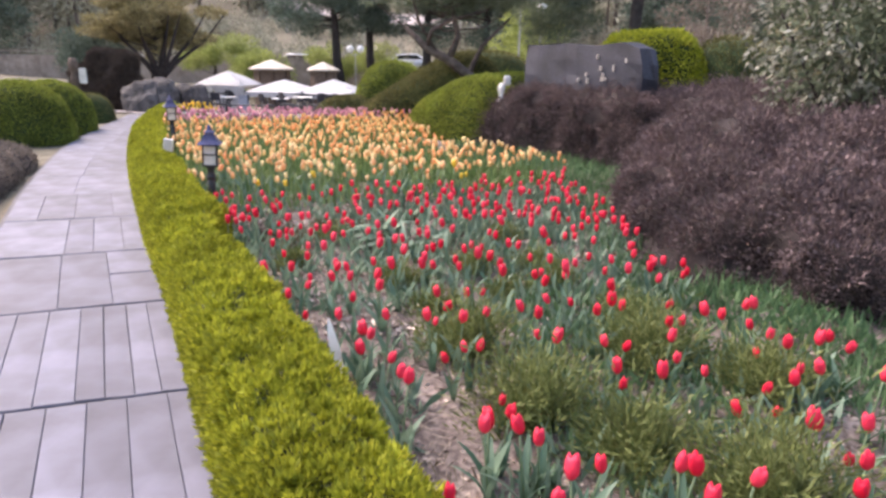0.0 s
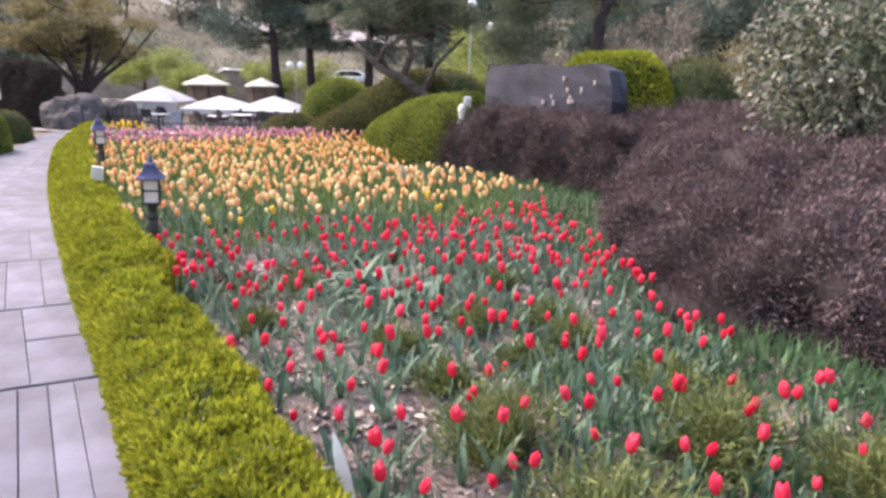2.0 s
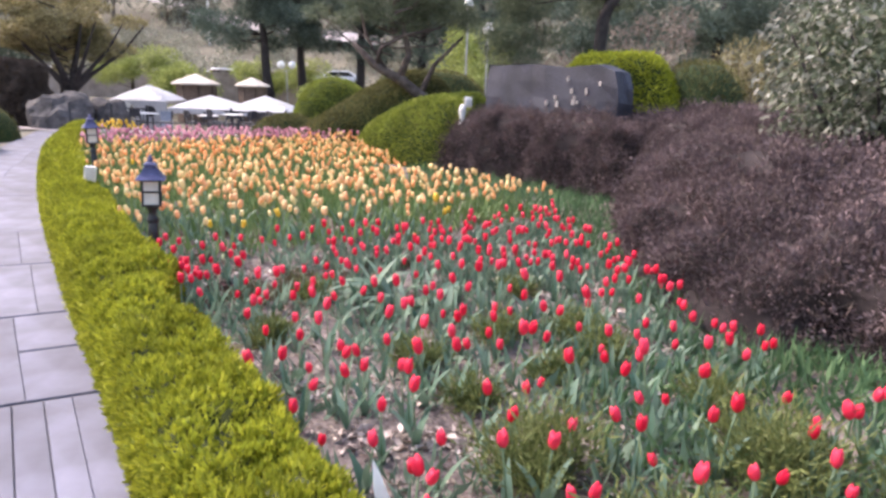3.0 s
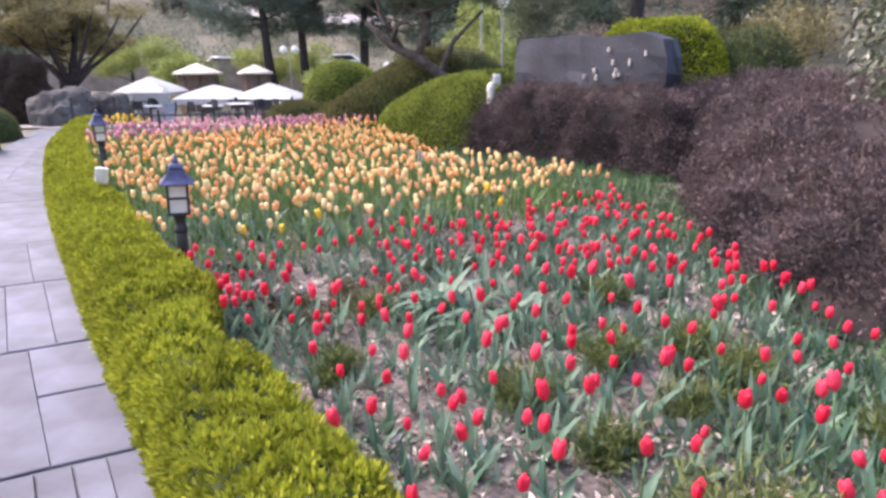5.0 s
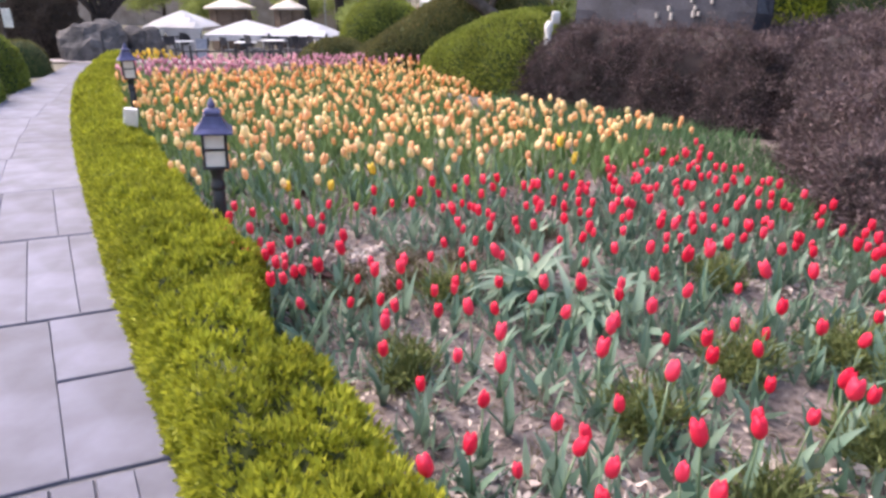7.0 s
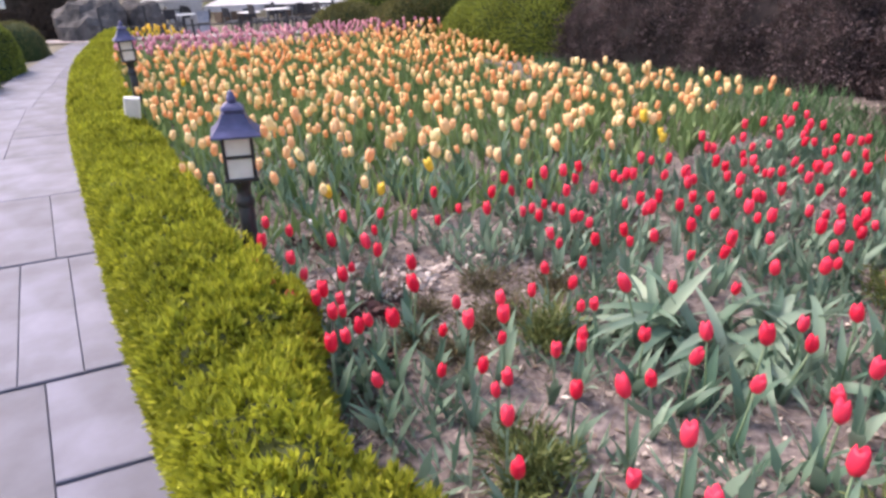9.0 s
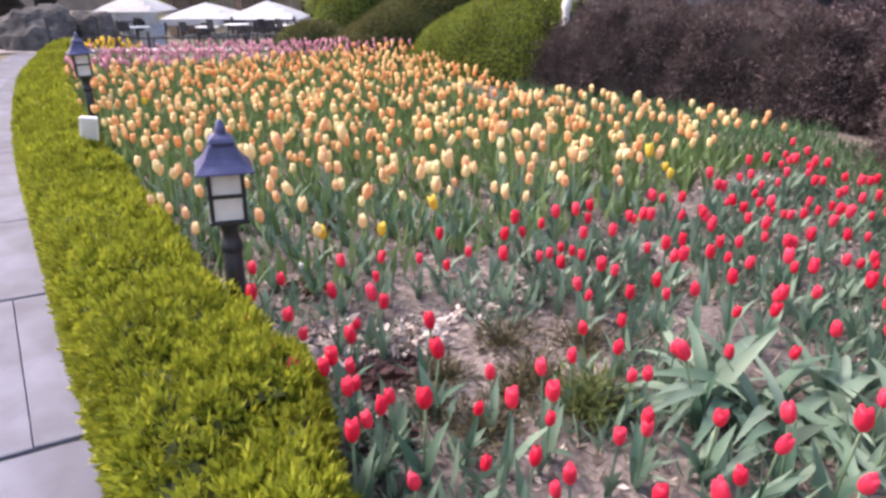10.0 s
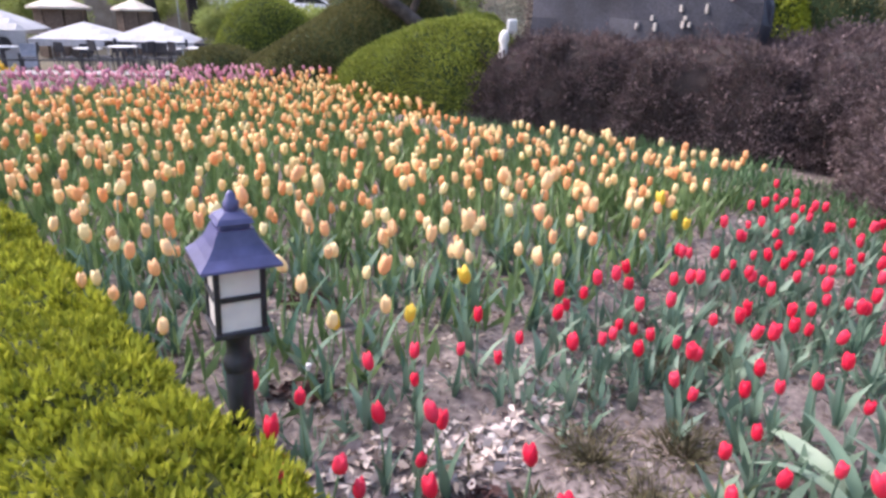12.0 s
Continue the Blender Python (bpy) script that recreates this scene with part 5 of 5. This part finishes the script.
for x, y, w, h, turn, mat in [(-12.6, 28.6, 0.9, 1.2, 8, "banner_blue"), (-11.9, 28.9, 0.5, 1.4, -6, "white_paint"), (-13.3, 29.0, 0.6, 1.0, 12, "white_paint"), (-9.7, 27.6, 0.5, 1.0, -10, "banner_blue")]:
    board = holder("sign_board", x, y, ground_z(0, y), "standing pale board before the cafe tents", "board", "standing boards", turn)
    bm = bmesh.new()
    box(bm, -w / 2, w / 2, -0.02, 0.02, 0.25, h, 0.008)
    part("panel", bm, M[mat], board)
    for sx in (-1, 1):
        bm = bmesh.new()
        box(bm, sx * (w / 2 - 0.04) - 0.02, sx * (w / 2 - 0.04) + 0.02, 0.022, 0.06, 0.0, h * 0.9, 0.004)
        part("leg", bm, M["dark_metal"], board)


def hut(x, y, w, eave, peak, z0, label):
    t = holder("garden_hut", x, y, z0, label, "hut", "garden huts")
    bm = bmesh.new()
    top = bm.verts.new((0, 0, peak))
    ring = [bm.verts.new((w * 0.62 * math.cos(a), w * 0.62 * math.sin(a), eave)) for a in (2 * math.pi * k / 8 + 0.39 for k in range(8))]
    low = [bm.verts.new((v.co.x, v.co.y, eave - 0.08)) for v in ring]
    for k in range(8):
        bm.faces.new((ring[k], ring[(k + 1) % 8], top))
        bm.faces.new((low[k], low[(k + 1) % 8], ring[(k + 1) % 8], ring[k]))
    bm.faces.new(low[::-1])
    part("roof", bm, M["thatch"], t, "pale shallow roof")
    for k in range(8):
        a, b = 2 * math.pi * k / 8 + 0.39, 2 * math.pi * (k + 1) / 8 + 0.39
        r = w * 0.48
        m = Matrix.Translation((r * 0.96 * math.cos((a + b) / 2), r * 0.96 * math.sin((a + b) / 2), 0)) @ Matrix.Rotation((a + b) / 2 + math.pi / 2, 4, "Z")
        bm = bmesh.new()
        box(bm, -w * 0.175, w * 0.175, -0.02, 0.02, 0.0, eave - 0.09, 0, m)
        part("wall_panel", bm, M["brown_wood"], t)
    return t


hut(-10.55, 34.4, 1.95, 1.95, 2.42, ground_z(0, 34.4) + 0.0, "brown wooden hut with a pale shallow roof")
hut(-7.7, 34.4, 1.45, 1.95, 2.35, ground_z(0, 34.4) + 0.0, "smaller brown wooden hut with a pale roof")


def chair():
    t = holder("cafe_chair", 0, 0, -30, "dark metal cafe chair on the paved court", "chair", "cafe chairs")
    bm = bmesh.new()
    box(bm, -0.21, 0.21, -0.21, 0.21, 0.43, 0.46, 0.01)
    part("seat", bm, M["dark_metal"], t)
    bm = bmesh.new()
    box(bm, -0.2, 0.2, 0.19, 0.22, 0.62, 0.9, 0.012, pose(0, 0, 0, -4, 0, 0))
    part("backrest", bm, M["dark_metal"], t)
    for sx in (-1, 1):
        bm = bmesh.new()
        tube(bm, [(sx * 0.19, 0.2, 0), (sx * 0.19, 0.2, 0.45), (sx * 0.19, 0.245, 0.88)], [0.014, 0.014, 0.012], 6)
        part("leg", bm, M["dark_metal"], t)
        bm = bmesh.new()
        tube(bm, [(sx * 0.2, -0.21, 0), (sx * 0.18, -0.18, 0.44)], [0.014, 0.014], 6)
        part("leg", bm, M["dark_metal"], t)
    return t


def table():
    t = holder("cafe_table", 0, 0, -30, "round pale cafe table on a dark pedestal", "table", "cafe tables")
    bm = bmesh.new()
    turned(bm, [(0.38, 0.715), (0.4, 0.72), (0.4, 0.738), (0.38, 0.745)], 20)
    part("tabletop", bm, M["white_paint"], t)
    bm = bmesh.new()
    turned(bm, [(0.25, 0), (0.25, 0.02), (0.05, 0.05), (0.03, 0.1), (0.03, 0.714)], 12)
    part("pedestal", bm, M["dark_metal"], t)
    return t


rng = np.random.default_rng(15)
ch, tb = chair(), table()
first = True
for x, y in [(-6.1, 24.2), (-5.0, 25.0), (-4.0, 24.3), (-7.4, 25.6), (-5.6, 26.6), (-9.6, 25.4), (-3.4, 26.2)]:
    z = ground_z(0, y) + 0.05
    m = pose(x, y, z)
    if first:
        tb.matrix_basis = m
    else:
        copy_thing(tb, m)
    for k in range(3):
        a = rng.uniform(0, 360) if k == 0 else a + 120
        cm = pose(x + 0.62 * math.sin(radians(-a)), y + 0.62 * math.cos(radians(-a)), ground_z(0, y + 0.62 * math.cos(radians(-a))) + 0.05, 0, 0, a)
        if first:
            ch.matrix_basis, first = cm, False
        else:
            copy_thing(ch, cm)

# rope fence before the court
fence = holder("rope_fence", -7.5, 19.4, -0.06, "low dark post and rail fence before the court", "fence")
for k, x in enumerate([-1.9, -0.75, 0.4, 1.6, 2.8]):
    bm = bmesh.new()
    tube(bm, [(x, 0, -0.1), (x, 0, 0.9 if k in (0, 1) else 0.55)], [0.035, 0.03], 8)
    part("post", bm, M["dark_metal"], fence)
bm = bmesh.new()
tube(bm, [(-1.9, 0, 0.42), (0.4, 0, 0.4), (2.8, 0, 0.42)], [0.02, 0.02, 0.02], 6)
part("rail", bm, M["dark_metal"], fence)


# railing before the tents
rail_z = ground_z(0, 28.2)
for x0, x1 in ((-12.4, -10.7), (-7.2, -4.9)):
    railing = holder("terrace_railing", (x0 + x1) / 2, 28.2, rail_z, "dark metal railing with upright bars before the tents", "railing", "terrace railings")
    half = (x1 - x0) / 2
    for z in (0.12, 1.08):
        bm = bmesh.new()
        box(bm, -half, half, -0.025, 0.025, z, z + 0.05, 0.008)
        part("rail", bm, M["dark_metal"], railing)
    for x in (-half, half):
        bm = bmesh.new()
        box(bm, x - 0.04, x + 0.04, -0.04, 0.04, 0, 1.25, 0.01)
        part("post", bm, M["dark_metal"], railing)
    for x in np.arange(-half + 0.17, half - 0.1, 0.17):
        bm = bmesh.new()
        box(bm, x - 0.016, x + 0.016, -0.012, 0.012, 0.17, 1.08)
        part("bar", bm, M["dark_metal"], railing)


# ---- lamps on tall posts ----
def post_lamp(x, y, h, r, label, twin=False):
    z0 = ground_z(x, y)
    t = holder("post_lamp", x, y, z0, label, "lamp", "globe lamps")
    bm = bmesh.new()
    turned(bm, [(0.08, 0), (0.06, 0.1), (0.035, 0.2), (0.03, h - z0 - r)], 10)
    part("post", bm, M["grey_metal"], t)
    for dx in ((-0.28, 0.28) if twin else (0,)):
        bm = bmesh.new()
        bmesh.ops.create_uvsphere(bm, u_segments=16, v_segments=10, radius=r, matrix=Matrix.Translation((dx, 0, h - z0)))
        part("globe", bm, M["globe"], t, "white globe", True)
        if twin:
            bm = bmesh.new()
            tube(bm, [(0, 0, h - z0 - r - 0.12), (dx, 0, h - z0 - r * 0.9)], [0.02, 0.02], 6)
            part("arm", bm, M["grey_metal"], t)
    return t


post_lamp(1.85, 18.9, 3.85, 0.15, "white globe lamp on a grey post")
post_lamp(2.5, 19.4, 3.3, 0.17, "white lamp head on a grey post")
post_lamp(-5.95, 34.5, 2.42, 0.2, "twin white globe lamp on a post", True)

# ---- far wall, road, cars, woods ----
bm = bmesh.new()
for k in range(28):
    x = -46 + k * 1.4
    box(bm, x, x + 1.385, 45.0, 45.45, -0.6, 1.75 + 0.012 * k, 0.02)
tagged(part("retaining_wall", bm, M["wall_stone"]), "long brownish retaining wall below the road", "wall", kind="structure")
bm = bmesh.new()
box(bm, -46, -7, 44.95, 45.5, 2.1, 2.18, 0.01)
tagged(part("trim", bm, M["wall_stone"]), "coping of the retaining wall", "trim", kind="structure")
bm = bmesh.new()
a = [(-27, 72, 9.3), (-18, 66, 6.7), (-8, 62, 5.4), (6, 60, 4.7), (6, 64, 5.9), (-8, 66.5, 6.6), (-18, 70.5, 7.9), (-27, 77, 10.6)]
vs = [bm.verts.new(p) for p in a]
for q in ((0, 1, 6, 7), (1, 2, 5, 6), (2, 3, 4, 5)):
    bm.faces.new([vs[k] for k in q])
tagged(part("road", bm, M["plaza"]), "pale road climbing the wooded hillside", "road", kind="structure")


def car():
    t = holder("parked_car", 0, 0, -30, "white parked car above the retaining wall", "car", "parked cars")
    prof = [(-2.1, 0.3), (-2.15, 0.65), (-2.0, 0.85), (-1.2, 0.92), (-0.6, 1.38), (0.9, 1.42), (1.6, 0.98), (2.1, 0.9), (2.15, 0.45), (2.05, 0.3)]
    bm = bmesh.new()
    l = [bm.verts.new((x, -0.85, z)) for x, z in prof]
    r = [bm.verts.new((x, 0.85, z)) for x, z in prof]
    bm.faces.new(l)
    bm.faces.new(r[::-1])
    for k in range(len(prof)):
        bm.faces.new((l[k], l[(k + 1) % 10], r[(k + 1) % 10], r[k]))
    bmesh.ops.bevel(bm, geom=bm.edges[:], offset=0.05, segments=2, affect="EDGES")
    part("body", bm, M["car_paint"], t, smooth=True)
    for sy in (-1, 1):
        bm = bmesh.new()
        v = [bm.verts.new((x, sy * 0.856, z)) for x, z in ((-0.95, 0.97), (-0.5, 1.3), (0.85, 1.33), (1.35, 1.0))]
        bm.faces.new(v)
        part("window", bm, M["car_glass"], t)
        for x in (-1.35, 1.35):
            bm = bmesh.new()
            turned(bm, [(0.2, -0.1), (0.31, -0.09), (0.31, 0.09), (0.2, 0.1)], 16)
            w = part("wheel", bm, M["tyre"], t)
            w.matrix_basis = pose(x, sy * 0.8, 0.31, 90, 0, 0)
            bm = bmesh.new()
            turned(bm, [(0.05, -0.11), (0.18, -0.105), (0.18, 0.105), (0.05, 0.11)], 14)
            part("rim", bm, M["grey_metal"], w)
    return t


c0 = car()
c0.matrix_basis = pose(-22.5, 48.6, ground_z(0, 48.6) + 0.05, 0, 0, 5)
copy_thing(c0, pose(-26.5, 49, ground_z(0, 49) + 0.05, 0, 0, -4))
copy_thing(c0, pose(-13.0, 50, ground_z(0, 50) + 0.05, 0, 0, 170))
copy_thing(c0, pose(-5.0, 50.5, ground_z(0, 50.5) + 0.05, 0, 0, 4))
copy_thing(c0, pose(0.5, 50, ground_z(0, 50) + 0.05, 0, 0, 176))

bm = bmesh.new()
tube(bm, [(-17.8, 62, 4.0), (-17.8, 62, 9.6)], [0.12, 0.09], 8)
tagged(part("utility_pole", bm, M["white_paint"]), "pale slender pole on the hillside", "pole")

# scrub over the lower slope
rng = np.random.default_rng(95)
sp = [(x, y, ground_z(x, y) + rng.uniform(0.1, 1.1), rng.uniform(0.6, 1.4)) for x, y in zip(rng.uniform(-48, 30, 620), rng.uniform(46.3, 74, 620)) if not (60.5 < y - 0.28 * max(-x - 8, 0) < 67)]
pts, d = clumps([q[:3] for q in sp], [q[3] for q in sp], 60000, rng, 0.75)
tagged(leaves("scrub", pts, d + np.array([0, 0, 0.4]), 0.34, 0.1, M["woods"], rng, spread=0.7), "grey-brown and green scrub on the slope", "scrub", kind="stuff")

# woods on the hillside and all round
rng = np.random.default_rng(91)
wp, wr, trunks = [], [], bmesh.new()
for k in range(740):
    if k < 600:
        x, y = rng.uniform(-75, 75), 52 + 98 * rng.random() ** 1.5
    else:
        a = rng.uniform(0, 2 * math.pi)
        x, y = 34 * math.cos(a) * rng.uniform(1, 1.9), -6 + 30 * math.sin(a) * rng.uniform(1, 1.9)
        if y > 14 and -30 < x < 24 or math.hypot(x, y) < 24:
            continue
    h = rng.uniform(5, 10)
    if -32 < x < -1 and y < 67:
        continue
    if -27 < x < 8 and y < 80:
        h *= 0.5
    z = ground_z(x, y)
    tube(trunks, [(x, y, z - 0.3), (x + rng.normal(0, 0.3), y, z + h * 0.8)], [0.18, 0.05], 5)
    for q in crown(rng, 7, x, y, z + h * 0.62, h * 0.26, h * 0.26, h * 0.34, 0.9, 1.8):
        wp.append(q[:3])
        wr.append(q[3])
pts, d = clumps(wp, wr, 190000, rng, 0.85)
woods = holder("woods", 0, 90, 0, "grey-green spring woods on the hillside, haze put into the colour", "woods", kind="stuff")
leaves("crowns", pts - np.array([0, 90, 0]), d, 0.62, 0.22, M["woods"], rng, woods, spread=0.7)
tr = part("trunks", trunks, M["bark"], woods)
tr.location = (0, -90, 0)

# ---- planks of the path ----
prng = random.Random(4)
JOINT = arc_at(3.83)
ROW = 1.43
for r in range(-7, 13):
    s0, s1 = JOINT + r * ROW, JOINT + (r + 1) * ROW
    if s0 < 0.6 or s1 > arc[-1] - 0.3:
        continue
    cut, w = [0.0], 0.0
    while w < PATH_WIDE - 0.16:
        w += prng.uniform(0.12, 0.19) if r < 0 else prng.uniform(0.26, 0.36) if r == 0 and w < 0.5 else prng.uniform(0.17, 0.26) if r == 1 and w < 0.45 else prng.uniform(0.26, 0.4) if r == 2 else prng.uniform(0.5, 0.7)
        cut.append(w)
    cut[-1] = PATH_WIDE
    for a, b in zip(cut, cut[1:]):
        a2, b2 = a + 0.0012, b - 0.0012
        skew = 0.17
        ends = (s0 + 0.015, s1 - 0.015) if r < 3 else (s0 + 0.004, s1 - 0.004)
        mid_cut = (ends[0] + ends[1]) / 2 + prng.uniform(-0.2, 0.2)
        for e0, e1 in ([(ends[0], mid_cut - 0.008), (mid_cut + 0.008, ends[1])] if r in (0, 4) and a == 0.0 else [ends]):
            lift = prng.uniform(-0.0025, 0.0025)
            if a == 0.0:
                a2 = prng.uniform(-0.01, 0.01)
            ring = []
            for s, side in ((e0 + prng.uniform(-0.006, 0.006), a2), (e0 + prng.uniform(-0.006, 0.006), b2), (e1, b2 + prng.uniform(-0.003, 0.001)), (e1, a2 + prng.uniform(-0.001, 0.003))):
                ring.append(along(s + side * skew, -side))
            mid = sum(ring) / 4
            verts = [(p[0] - mid[0], p[1] - mid[1], -0.02) for p in ring]
            verts += [(p[0] - mid[0], p[1] - mid[1], -0.004 + lift) for p in ring]
            for p, q, s in zip(ring, (1, -1, -1, 1), (1, 1, -1, -1)):
                ax = (ring[1] - ring[0]) / np.hypot(*(ring[1] - ring[0]))
                ay = (ring[3] - ring[0]) / np.hypot(*(ring[3] - ring[0]))
                t = p + ax * q * 0.003 + ay * s * 0.006
                verts.append((t[0] - mid[0], t[1] - mid[1], lift))
            faces = [(8, 11, 10, 9)]
            for k in range(4):
                j = (k + 1) % 4
                faces += [(k, j, 4 + j, 4 + k), (4 + k, 4 + j, 8 + j, 8 + k)]
            ob = new("plank", mesh_of("plank", verts, faces, M["plank"], False))
            ob.parent = path
            ob.location = (mid[0], mid[1], 0)
